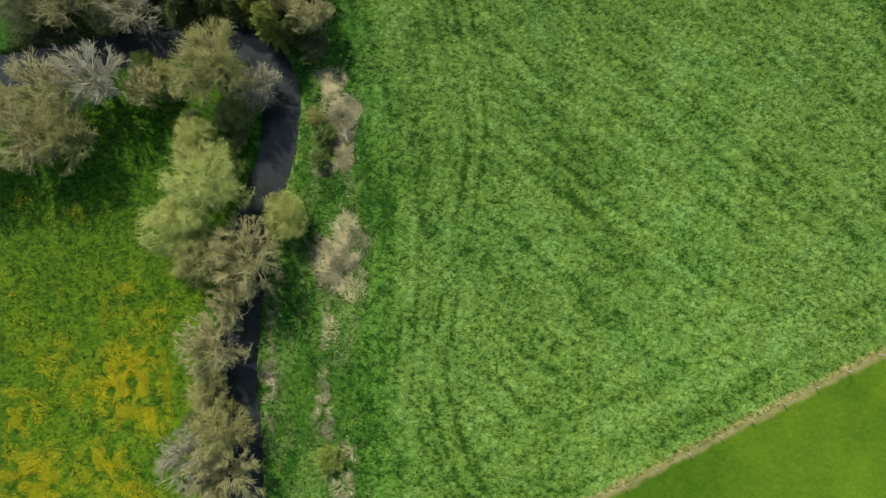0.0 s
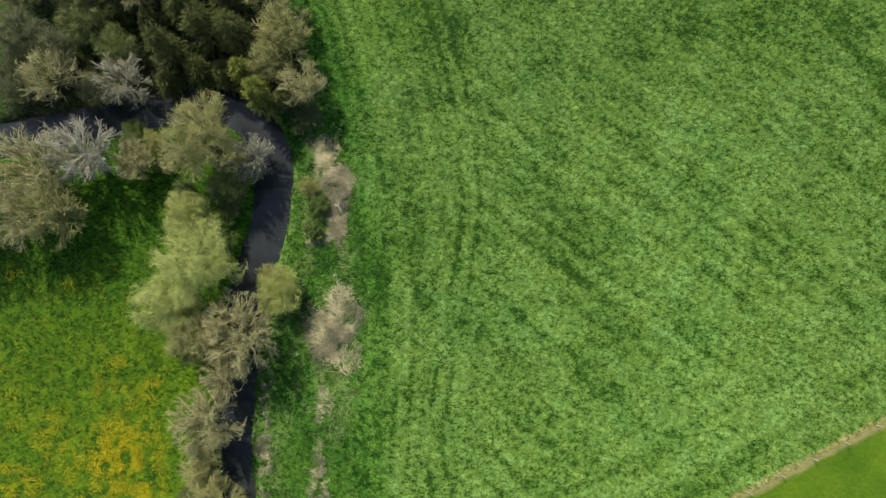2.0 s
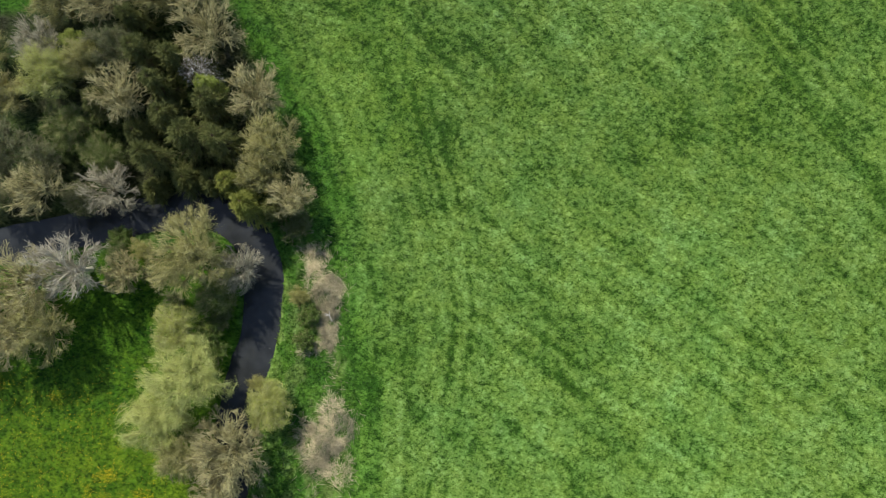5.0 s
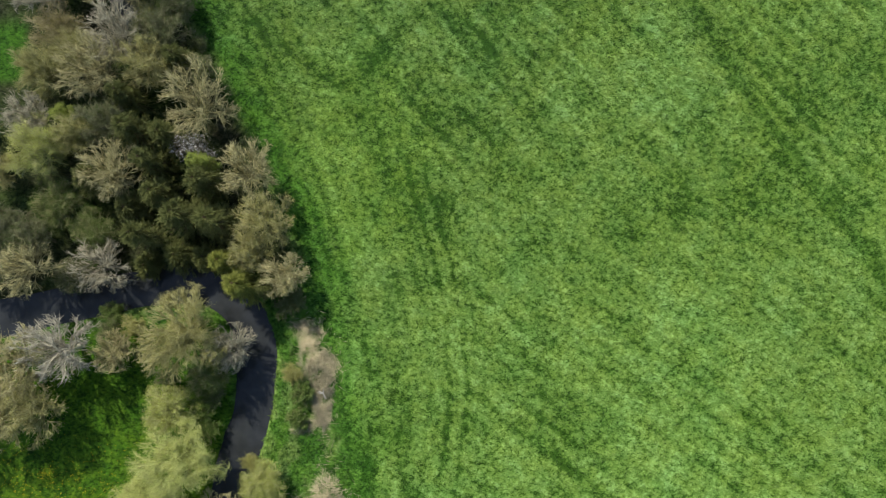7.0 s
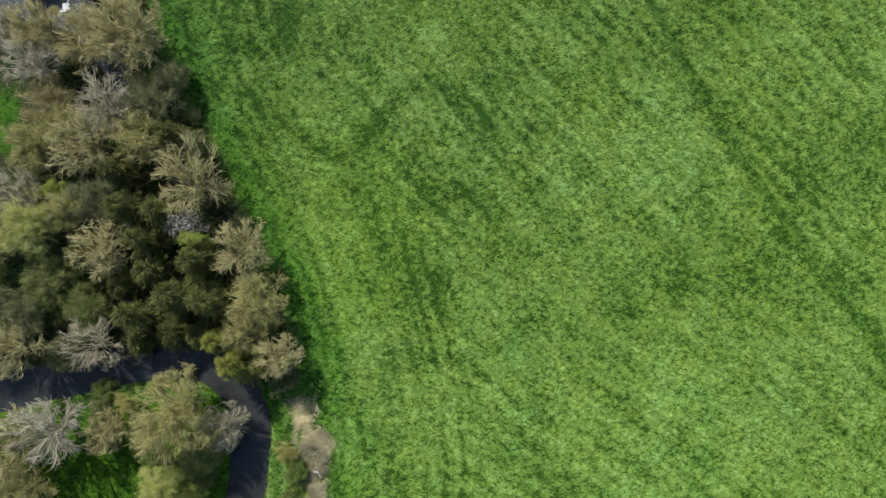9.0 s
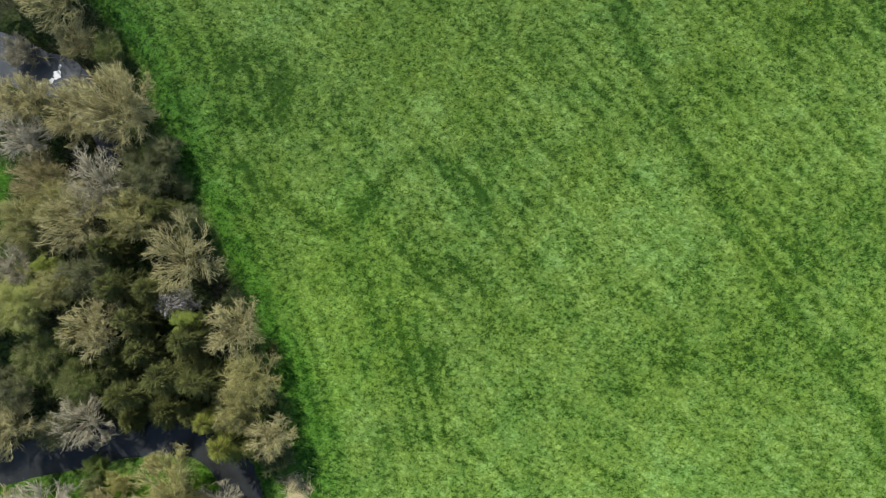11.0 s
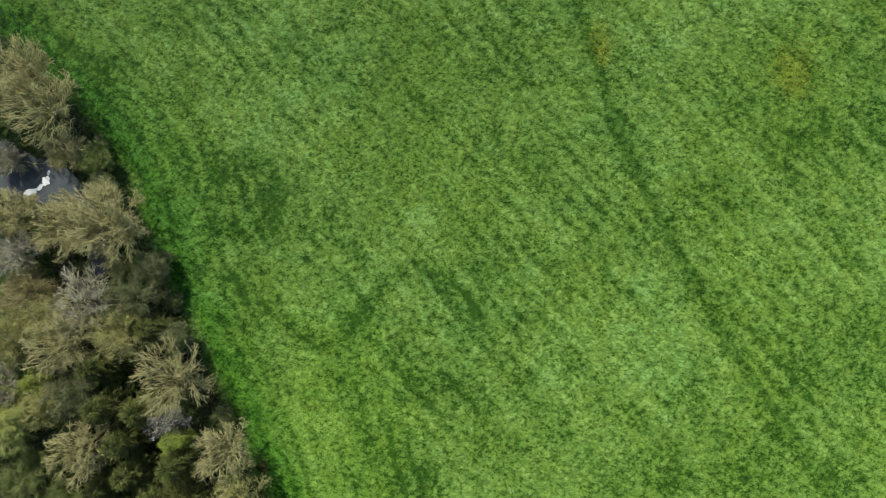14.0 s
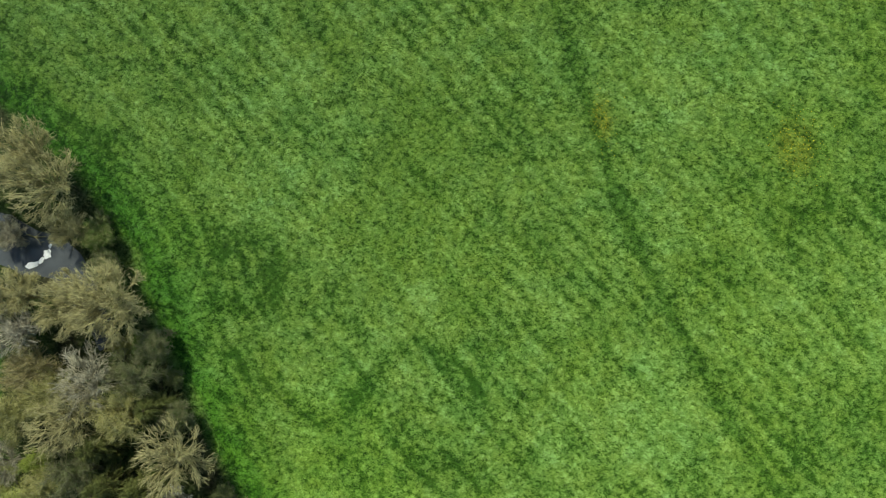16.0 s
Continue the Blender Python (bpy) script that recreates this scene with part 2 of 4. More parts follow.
def lie(x, y):
    """Everything that the ground's shape and growth hang on at a place."""
    dr, sr = from_line(x, y, RIVER)
    dr = dr - (1.75 + 0.35 * vnoise(sr / 5.0, sr * 0, 3)) + 0.25 * (vnoise(x / 1.3, y / 1.3, 5) - 0.5)
    dp, sp = from_line(x, y, POOL)
    dp = dp - np.interp(sp, [0, 350, 374, 384, 390], [2.8, 2.8, 2.4, 1.5, 0.8]) + 0.4 * (vnoise(x / 1.5, y / 1.5, 6) - 0.5)
    dw = np.minimum(dr, dp)
    df = x - np.interp(y, EDGE_Y, EDGE_X)
    fence = (y + 57.6) * FENCE_DIR[0] - (x + 60.0) * FENCE_DIR[1]
    return dw, df, fence


def swathe(x, y, df, fence):
    """How pale and laid the hay grass is: about -3 (dark, standing) to 3 (pale, laid), and its clumps alone."""
    wx = x + 0.6 * (vnoise(x / 2.3, y / 2.3, 14) - 0.5) + 0.5 * (vnoise(x / 0.7, y / 0.7, 15) - 0.5)
    wy = y + 0.6 * (vnoise(x / 2.3, y / 2.3, 16) - 0.5) + 0.5 * (vnoise(x / 0.7, y / 0.7, 17) - 0.5)

    def run(c, sn, seed, pitch, wide):
        u, v = c * wx - sn * wy, sn * wx + c * wy
        lines = (fbm(u / 11.0, v / 1.0, seed, 2) - 0.5) / 0.17 + wide * np.sin(v * 0.95 + 3.0 * vnoise(u / 20.0, v / 14.0, seed + 6)) * ease(0.25, 0.7, vnoise(u / 16.0, v / 7.0, seed + 7))
        bands = np.sin(v * pitch + 1.3 * vnoise(u / 16.0, v / 9.0, seed + 4)) * ease(0.2, 0.7, vnoise(u / 13.0, v / 6.0, seed + 5))
        d, own = clumps(u / 2.4, v / 1.1, seed + 9)
        d2, own2 = clumps(u / 0.75, v / 0.42, seed + 29)
        bands = bands * (1 + 0.8 * ease(70, 80, y) * ease(14, 2, x))
        return 0.70 * lines + 1.0 * bands, (0.52 - d) / 0.22 + 1.3 * (own - 0.5) + 1.5 * (own2 - 0.5) + 0.5 * (0.5 - d2) / 0.22

    south_mark, south_clump = run(0.78, 0.63, 61, 2.6, 0.6)
    north_mark, north_clump = run(0.64, 0.77, 161, 3.4, 0.0)
    k = ease(25, 55, y + 8 * (vnoise(x / 9.0, y / 9.0, 18) - 0.5))
    mark, clump = south_mark * (1 - k) + north_mark * k, south_clump * (1 - k) + north_clump * k
    de, se = from_line(x, y, EDGE)
    dv = de + 0.5 * (wx - x)
    hedge = 0.8 * (fbm(se / 9.0, dv / 1.0, 66, 2) - 0.5) / 0.18 + 0.9 * np.sin(dv * 3.7 + 2.0 * vnoise(se / 12.0, dv / 8.0, 67)) * ease(0.2, 0.6, vnoise(se / 11.0, dv / 5.0, 69))
    along = (fbm((x * FENCE_DIR[0] + y * FENCE_DIR[1]) / 8.0, (fence + 0.5 * (wy - y)) / 1.3, 68, 2) - 0.5) / 0.18
    wh, wf = ease(17, 9, de), ease(14, 7, fence)
    mark = mark * (1 - wh) + hedge * wh
    mark = mark * (1 - wf) + along * wf
    fine = (fbm(x / 0.6, y / 0.6, 51, 3, 0.8) - 0.5) / 0.18
    mid = (fbm(x / 3.5, y / 3.5, 41, 3) - 0.5) / 0.16
    return 0.58 * mark + 0.36 * clump + 0.24 * fine + 0.34 * mid, clump + 0.25 * fine


def height(x, y):
    dw, df, fence = lie(x, y)
    field = ease(-1.0, 2.5, df)
    z = -0.9 * (1 - ease(2.0, 10.0, df + 7.0)) * ease(40, 15, np.abs(dw)) - 0.25 * (1 - field)
    z = z + 0.5 * (fbm(x / 25.0, y / 25.0, 11, 2) - 0.5) * ease(3, 12, dw)
    bank = ease(1.1, -0.5, dw)
    z = z * (1 - bank) + bank * -2.7
    rough = ease(0.3, 1.2, dw)
    turf = field * ease(0.0, 0.8, fence)
    z = z + rough * 0.16 * (fbm(x / 0.9, y / 0.9, 21, 3) - 0.5) * np.where(fence < 0, 0.2, 1.0)
    laid, clump = swathe(x, y, df, fence)
    z = z + turf * (0.06 * np.clip(clump, -2, 2) + 0.03 * np.clip(laid, -2, 2))
    ruts, _ = from_line(x, y, RUTS)
    z = z - 0.07 * turf * np.exp(-((np.abs(ruts) - 0.95) / 0.25) ** 2)
    return z


def growth(x, y):
    """Colour of what grows (or lies bare) at a place, with some tree shade mixed in, and how tall it stands."""
    dw, df, fence = lie(x, y)
    n = len(x)

    def col(*c):
        return np.tile(np.array(c), (n, 1))

    def mix(a, c, t):
        return a + (c - a) * np.clip(t, 0, 1)[:, None]

    big = fbm(x / 14.0, y / 14.0, 31, 3)
    mid = fbm(x / 3.2, y / 3.2, 41, 3)
    lump = fbm(x / 1.1, y / 1.1, 51, 3, 0.7)
    laid, _ = swathe(x, y, df, fence)
    laid = laid + 0.34 * (big - 0.5) / 0.15
    plain = laid
    ruts, sr = from_line(x + 0.5 * (vnoise(x / 2.0, y / 2.0, 74) - 0.5) + 0.5 * (vnoise(x / 0.5, y / 0.5, 76) - 0.5), y, RUTS)
    groove = np.exp(-((ruts - 0.95) / 0.30) ** 2) * ease(0.15, 0.6, vnoise(sr / 3.0, sr * 0, 71)) * (1 - 0.25 * ease(48, 60, y)) * ease(80, 66, y)
    laid = laid - 1.3 * np.exp(-((ruts - 3.1) / 0.3) ** 2) * vnoise(sr / 5.0, sr * 0, 72) - 1.0 * np.exp(-((ruts - 2.0) / 0.25) ** 2) * ease(0.4, 0.8, vnoise(sr / 6.0, sr * 0, 75))
    tram, st = from_line(x, y, TRAM)
    tram = tram + 0.5 * (vnoise(x / 1.5, y / 1.5, 73) - 0.5) + 0.6 * (lump - 0.5)
    tram_wear = ease(0.8, 0.5, tram)
    laid = laid - 0.45 * np.exp(-((tram - 1.2) / 0.5) ** 2)
    loop, _ = from_line(x, y, LOOP)
    laid = laid - 2.6 * ease(1.3, 0.2, loop + 2.0 * (mid - 0.5) + 1.6 * (lump - 0.5))
    oval, _ = from_line(x, y, OVAL)
    inside = ease(4.8, 3.2, np.hypot(x + 20.3, y - 75.0))
    laid = laid - 2.3 * np.maximum(ease(2.0, 0.5, oval + 1.5 * (mid - 0.5)), 0.45 * inside * (0.4 + 1.2 * lump))
    spot = ease(1.5, 0.7, np.hypot(x - 0.2, y - 43.2) + 1.4 * (lump - 0.5))
    laid = laid - 2.6 * spot
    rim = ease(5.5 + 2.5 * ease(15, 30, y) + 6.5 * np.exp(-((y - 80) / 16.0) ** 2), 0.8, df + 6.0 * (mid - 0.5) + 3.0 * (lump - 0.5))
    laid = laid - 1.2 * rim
    laid = plain - 1.9 * np.tanh((plain - laid) / 1.9) - 2.4 * groove - 0.9 * spot
    laid = laid + (-1.05 + 0.5 * (lump - 0.5) - laid) * 0.8 * tram_wear - 0.8 * np.exp(-((tram - 0.85) / 0.22) ** 2) * ease(0.3, 0.6, vnoise(st / 5.0, st * 0, 77))
    pale = 1 / (1 + np.exp(-1.35 * (laid + 0.65)))
    field = mix(col(0.119, 0.231, 0.034), col(0.171, 0.288, 0.056), pale)
    hue = fbm(x / 9.0, y / 9.0, 81, 3)
    field = mix(field, col(0.120, 0.220, 0.018), (0.12 + 0.18 * ease(20, 60, y)) * ease(0.5, 0.7, hue))
    field = field * (1 + 0.05 * ease(15, 45, y)[:, None] * np.array([1.0, 0.3, 0.6]))
    field = field * (1 - 0.11 * ease(28, 42, x) * ease(45, 25, y))[:, None]
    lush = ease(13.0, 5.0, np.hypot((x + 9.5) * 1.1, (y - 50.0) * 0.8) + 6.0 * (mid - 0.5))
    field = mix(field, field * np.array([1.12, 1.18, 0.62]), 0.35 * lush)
    field = mix(field, field * np.array([0.85, 0.97, 1.04]), 0.5 * ease(0.48, 0.25, hue))
    # rim and verge by the wood: lush growth, some shade put into its colour
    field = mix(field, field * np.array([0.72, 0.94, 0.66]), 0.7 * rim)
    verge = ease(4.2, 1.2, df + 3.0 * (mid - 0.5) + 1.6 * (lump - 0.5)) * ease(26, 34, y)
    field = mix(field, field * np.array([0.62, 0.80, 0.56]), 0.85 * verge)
    sunny = np.maximum(ease(1.3, 0.4, np.hypot((x - 21.2) / 1.5, (y - 91.8) / 2.8)), ease(1.3, 0.4, np.hypot((x - 43.6) / 2.6, (y - 88.4) / 3.4))) * (0.3 + 1.2 * lump)
    field = mix(field, col(0.190, 0.215, 0.022), 0.55 * sunny)
    field = mix(field, col(0.082, 0.178, 0.020), (0.25 + 0.6 * lump) * tram_wear)
    tall = 0.22 + 0.09 * pale
    # the smooth pasture past the fence, and the dry strip under the wire
    past = mix(col(0.064, 0.148, 0.006), col(0.138, 0.228, 0.013), 1.8 * fbm(x / 6.0, y / 6.0, 85, 4) - 0.5)
    below = ease(0.35, -0.35, fence + 0.25 * (vnoise(x / 0.8, y / 0.8, 86) - 0.5))
    out = mix(field, past, below)
    tall = tall * (1 - below) + 0.06 * below
    dry = ease(0.85, 0.35, np.abs(fence + 0.05 + 0.5 * (vnoise(x / 1.1, y / 1.1, 87) - 0.5))) * (0.5 + 0.8 * lump)
    out = mix(out, col(0.37, 0.31, 0.12), 0.9 * dry)
    # the rough strip along the water
    west = ease(0.3, -0.7, df + 1.2 * (mid - 0.5))
    strip = mix(col(0.040, 0.135, 0.012), col(0.145, 0.290, 0.036), 0.9 * lump + 0.6 * mid - 0.35)
    dryish = ease(0.56, 0.70, fbm(x / 1.1, y / 2.4, 91, 3) + 0.06 * ease(6, 2, dw))
    strip = mix(strip, col(0.28, 0.30, 0.13), 0.30 * dryish)
    light = ease(0.54, 0.68, fbm(x / 2.6, y / 4.0, 97, 3))
    strip = mix(strip, col(0.215, 0.335, 0.075), 0.55 * light)
    # the flowering meadow across the river
    river_x = np.interp(y, [-420, -22, -8, 8, 19, 27, 31], [-30, -25.2, -26.3, -25.2, -22.5, -22.3, -24])
    mead = ease(-1.5, -3.0, x - river_x) * ease(31, 28, y)
    dm, om = clumps(x / 0.8, y / 0.8, 95)
    meadow = mix(col(0.062, 0.158, 0.006), col(0.182, 0.282, 0.013), 0.9 * lump + 0.6 * mid - 0.4 + 0.4 * om - 0.2 * dm)
    # tree shade mixed into the grass colour towards the meadow's north end
    meadow = mix(meadow, col(0.040, 0.135, 0.007), 0.5 * ease(4, 14, y + 6.0 * (mid - 0.5)))
    strip = mix(strip, meadow, mead)
    # the wood's floor: leaf litter, ivy and moss
    wood = ease(33, 36, y + 2.0 * (mid - 0.5) + 4.0 * ease(-32, -40, x)) * ease(-0.5, -2.5, df)
    litter = mix(col(0.060, 0.055, 0.030), col(0.075, 0.115, 0.026), 1.6 * mid - 0.3)
    glade = np.maximum(ease(-49.2, -51.0, x + 2.0 * (mid - 0.5)) * ease(58, 60, y) * ease(68, 65, y), ease(-54, -57, x))
    litter = mix(litter, col(0.075, 0.21, 0.015), glade)
    strip = mix(strip, litter, wood)
    out = mix(out, strip, west)
    tall = tall * (1 - west) + west * ((0.30 + 0.12 * mid) * (1 - mead) + 0.2 * mead) * (1 - 0.5 * wood)
    # mud at the brink, and poached ground at the hedge side
    mud = ease(0.55, -0.1, dw)
    out = mix(out, col(0.060, 0.048, 0.032), mud)
    sore = ease(0.9, 0.3, np.hypot((x + 18.3) / 1.1, (y - 43.5) / 2.0) + 0.9 * (lump - 0.5))
    out = mix(out, col(0.17, 0.095, 0.05), 0.7 * sore)
    tall = tall * (1 - mud)
    tuss = 1.0 - 0.75 * below - 0.10 * west
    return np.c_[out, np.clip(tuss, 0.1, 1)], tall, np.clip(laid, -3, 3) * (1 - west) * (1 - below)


def spread(lo, hi, step, far, ratio=1.45):
    """Grid lines: even from lo to hi, then wider and wider out to far."""
    mid = list(np.arange(lo, hi + step / 2, step))
    a, d = lo, step
    left = []
    while a > -far:
        d *= ratio
        a -= d
        left.append(a)
    b, d = mid[-1], step
    right = []
    while b < far:
        d *= ratio
        b += d
        right.append(b)
    return np.array(left[::-1] + mid + right)


gx, gy = spread(-59, 59, 0.31, 2400), spread(-27, 113, 0.31, 2400)
X, Y = np.meshgrid(gx, gy)
xs, ys = X.ravel(), Y.ravel()
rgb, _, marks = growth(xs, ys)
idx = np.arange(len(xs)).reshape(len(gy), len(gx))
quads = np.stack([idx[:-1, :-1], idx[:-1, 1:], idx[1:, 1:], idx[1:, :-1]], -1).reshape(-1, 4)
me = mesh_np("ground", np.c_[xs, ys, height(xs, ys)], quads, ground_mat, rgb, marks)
me.shade_smooth()
tagged(new("ground", me), "uneven grass field, rough river bank, meadow and dark woodland floor", "ground", kind="structure")


# ---- water ----
def ribbon(name, line, half, label, mat):
    pts = np.array(line)
    tan = np.gradient(pts, axis=0)
    tan /= np.linalg.norm(tan, axis=1)[:, None]
    nor = np.c_[-tan[:, 1], tan[:, 0]]
    rows = [np.c_[pts + nor * half * k, np.full(len(pts), WATER_Z)] for k in (-1, -0.5, 0, 0.5, 1)]
    v = np.stack(rows, 1).reshape(-1, 3)
    i = np.arange(len(v)).reshape(len(pts), 5)
    f = np.stack([i[:-1, :-1], i[1:, :-1], i[1:, 1:], i[:-1, 1:]], -1).reshape(-1, 4)
    return tagged(new(name, mesh_np(name, v, f, mat)), label, "water", kind="structure")


ribbon("water_1", RIVER, 3.4, "dark slow river water between overgrown banks", water_mat)
pool = ribbon("water_2", POOL, 4.4, "dark still backwater pool under bare trees", pool_mat)


# ---- grass ----
def tufts(name, x, y, label, category, blades=3, wide=0.6, scale=1.0, seed=1, upright=0.5):
    rng = np.random.default_rng(seed)
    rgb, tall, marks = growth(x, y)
    keep = tall > 0.03
    x, y, rgb, tall, marks = x[keep], y[keep], rgb[keep], tall[keep], marks[keep]
    z = height(x, y) - 0.03
    n = len(x)
    vs = []
    for k in range(blades):
        a = rng.uniform(0, 2 * math.pi, n)
        l = tall * scale * rng.uniform(0.7, 1.4, n)
        lean = rng.uniform(0.3, 1.2, n) * (1 - upright) * 2
        dx, dy = np.cos(a), np.sin(a)
        w = l * wide * rng.uniform(0.6, 1.2, n)
        jx, jy = x + rng.normal(0, 0.05, n), y + rng.normal(0, 0.05, n)
        p0 = np.c_[jx - dy * w / 2, jy + dx * w / 2, z]
        p1 = np.c_[jx + dy * w / 2, jy - dx * w / 2, z]
        p2 = np.c_[jx + dx * l * lean, jy + dy * l * lean, z + l * rng.uniform(0.25, 0.7, n) * (0.6 + 0.8 * upright)]
        vs.append(np.stack([p0, p1, p2], 1))
    v = np.stack(vs, 1).reshape(-1, 3)
    f = np.arange(len(v)).reshape(-1, 3)
    g = np.repeat(rgb, blades * 3, 0)
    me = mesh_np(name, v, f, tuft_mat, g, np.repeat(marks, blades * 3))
    return tagged(new(name, me), label, category, kind="stuff")


rng = np.random.default_rng(5)


def scatter(n, x0, x1, y0, y1):
    return rng.uniform(x0, x1, n), rng.uniform(y0, y1, n)


x, y = scatter(270000, -56, 56, -25, 111)
dw, df, fence = lie(x, y)
m = (df > 0) & (fence > 0.2)
tufts("field_grass", x[m], y[m], "patchy bright green hay grass with swathe and wheel marks", "grass", seed=2, scale=0.6, upright=0.3, wide=0.8)
x, y = scatter(30000, -2, 56, -25, 6)
dw, df, fence = lie(x, y)
m = (fence < 0.3) & (df > 0)
tufts("pasture_grass", x[m], y[m], "short smooth yellow-green grazed grass beyond the fence", "grass", seed=3)
x, y = scatter(110000, -56, -9, -25, 111)
dw, df, fence = lie(x, y)
m = (df < 0.3) & (dw > 0.2)
tufts("bank_grass", x[m], y[m], "rough tall meadow and river bank grass, partly dry", "grass", seed=4, wide=0.35, scale=1.1)


# ---- trees ----
def unit(v):
    return v / np.maximum(np.linalg.norm(v, axis=1)[:, None], 1e-9)


def tubes(p, q, r0, r1, sides=3):
    """Tapered tubes from p to q as one array of corners and quads."""
    d = unit(q - p)
    a = np.cross(d, np.where(np.abs(d[:, 2:3]) > 0.9, [[1.0, 0, 0]], [[0, 0, 1.0]]))
    a = unit(a)
    c = np.cross(d, a)
    n = len(p)
    ang = np.arange(sides) * 2 * math.pi / sides
    ring = np.cos(ang)[None, :, None] * a[:, None] + np.sin(ang)[None, :, None] * c[:, None]
    v = np.concatenate([p[:, None] + ring * r0[:, None, None], q[:, None] + ring * r1[:, None, None]], 1).reshape(-1, 3)
    i = np.arange(sides)
    j = (i + 1) % sides
    f = np.stack([i, j, j + sides, i + sides], 1)[None] + (np.arange(n) * 2 * sides)[:, None, None]
    return v, f.reshape(-1, 4)


def bent(p, q, r0, r1, rng, sides=3, bend=0.12, sag=0.0):
    """Boughs from p to q with a kink, in two lengths."""
    l = np.linalg.norm(q - p, axis=1)
    m = (p + q) / 2 + rng.normal(0, 1, p.shape) * (l * bend)[:, None] + np.c_[l * 0, l * 0, l * sag]
    rm = (r0 + r1) / 2
    v1, f1 = tubes(p, m, r0, rm, sides)
    v2, f2 = tubes(m, q, rm, r1, sides)
    return np.r_[v1, v2], np.r_[f1, f2 + len(v1)], m


def spikes(p, q, r):
    """Three-sided tapering twigs."""
    d = unit(q - p)
    a = unit(np.cross(d, np.random.default_rng(len(p)).normal(0, 1, p.shape)))
    c = np.cross(d, a)
    r = r[:, None]
    v = np.stack([p + a * r, p - a * r * 0.5 + c * r * 0.87, p - a * r * 0.5 - c * r * 0.87, q], 1).reshape(-1, 3)
    f = np.array([[0, 1, 3], [1, 2, 3], [2, 0, 3]])[None] + (np.arange(len(p)) * 4)[:, None, None]
    return v, f.reshape(-1, 3)


def leaf_cloud(c, size, rng, flat=0.5):
    """Small pointed leaves at the places c."""
    n = len(c)
    a = unit(rng.normal(0, 1, (n, 3)) * [1, 1, flat])
    s = unit(np.cross(a, rng.normal(0, 1, (n, 3))))
    l = size * rng.uniform(0.6, 1.4, (n, 1))
    v = np.stack([c + s * l * 0.33, c - s * l * 0.33, c + a * l], 1).reshape(-1, 3)
    return v, np.arange(len(v)).reshape(-1, 3)


def joined(chunks):
    vs, fs, o = [], [], 0
    for v, f in chunks:
        vs.append(v)
        fs.append(f + o)
        o += len(v)
    return np.concatenate(vs), np.concatenate(fs)


def fork(p, q, count, reach, rng, lo=0.3, turn=0.7, out=0.5, up=0.25, centre=None):
    """count side shoots from each bough p-q: their starts and ends."""
    n = len(p)
    t = rng.uniform(lo, 1.0, (n, count, 1))
    s = p[:, None] + (q - p)[:, None] * t
    d = unit(q - p)[:, None] + rng.normal(0, turn, (n, count, 3))
    away = s - centre
    d = d + out * away / np.maximum(np.linalg.norm(away, axis=2)[..., None], 1e-6) + [0, 0, up]
    d = d / np.linalg.norm(d, axis=2)[..., None]
    e = s + d * (reach * rng.uniform(0.6, 1.3, (n, count, 1)))
    return s.reshape(-1, 3), e.reshape(-1, 3)


# twig colour, leaf colour, leaves a twig, leaf length
STYLES = {
    "tan": ((0.460, 0.422, 0.210), (0.42, 0.41, 0.13), 0.35, 0.09),
    "olive": ((0.425, 0.400, 0.172), (0.41, 0.40, 0.10), 1.4, 0.09),
    "silver": ((0.49, 0.455, 0.345), (0.40, 0.38, 0.25), 0.0, 0.1),
    "mauve": ((0.445, 0.415, 0.298), (0.44, 0.40, 0.26), 0.2, 0.08),
    "willow": ((0.50, 0.52, 0.19), (0.53, 0.58, 0.160), 16.0, 0.065),
    "soft": ((0.40, 0.385, 0.17), (0.340, 0.340, 0.088), 4.5, 0.07),
    "green": ((0.31, 0.30, 0.14), (0.115, 0.185, 0.032), 5.0, 0.10),
    "dark": ((0.24, 0.235, 0.13), (0.115, 0.155, 0.040), 2.8, 0.10),
    "lime": ((0.32, 0.31, 0.12), (0.29, 0.36, 0.065), 9.0, 0.10),
    "blossom": ((0.25, 0.21, 0.16), (0.85, 0.83, 0.80), 1.3, 0.09),
    "fresh": ((0.44, 0.44, 0.19), (0.46, 0.51, 0.110), 11.0, 0.065),
    "russet": ((0.38, 0.335, 0.185), (0.35, 0.31, 0.11), 4.0, 0.09),
    "fir": ((0.18, 0.14, 0.08), (0.152, 0.168, 0.048), 0, 0.0),
    "goldfir": ((0.2, 0.15, 0.08), (0.28, 0.30, 0.06), 0, 0.0),
}
LABELS = {
    "tan": ("tan-grey tree, bare twigs with first buds", "deciduous tree"),
    "olive": ("olive-brown tree in bud with dense fine twigs", "deciduous tree"),
    "silver": ("silvery bare tree with pale spreading limbs", "bare tree"),
    "mauve": ("mauve-grey leafless tree with dense twigs", "bare tree"),
    "willow": ("pale yellow-green willow in fresh feathery leaf", "willow"),
    "soft": ("soft brownish-olive tree just coming into leaf", "deciduous tree"),
    "green": ("dull green leafy understorey tree", "deciduous tree"),
    "dark": ("dark ivy-clad tree with sparse leaves", "deciduous tree"),
    "lime": ("bright yellow-green leafy bush", "bush"),
    "blossom": ("small blackthorn covered in white blossom", "bush"),
    "fresh": ("rounded tree in fresh yellow-green leaf", "deciduous tree"),
    "russet": ("ochre-brown tree with bronze young leaves", "deciduous tree"),
    "fir": ("dark green conifer with drooping needle sprays", "conifer"),
    "goldfir": ("yellow-green conifer with feathery needle sprays", "conifer"),
}
BARK, LEAF = {}, {}
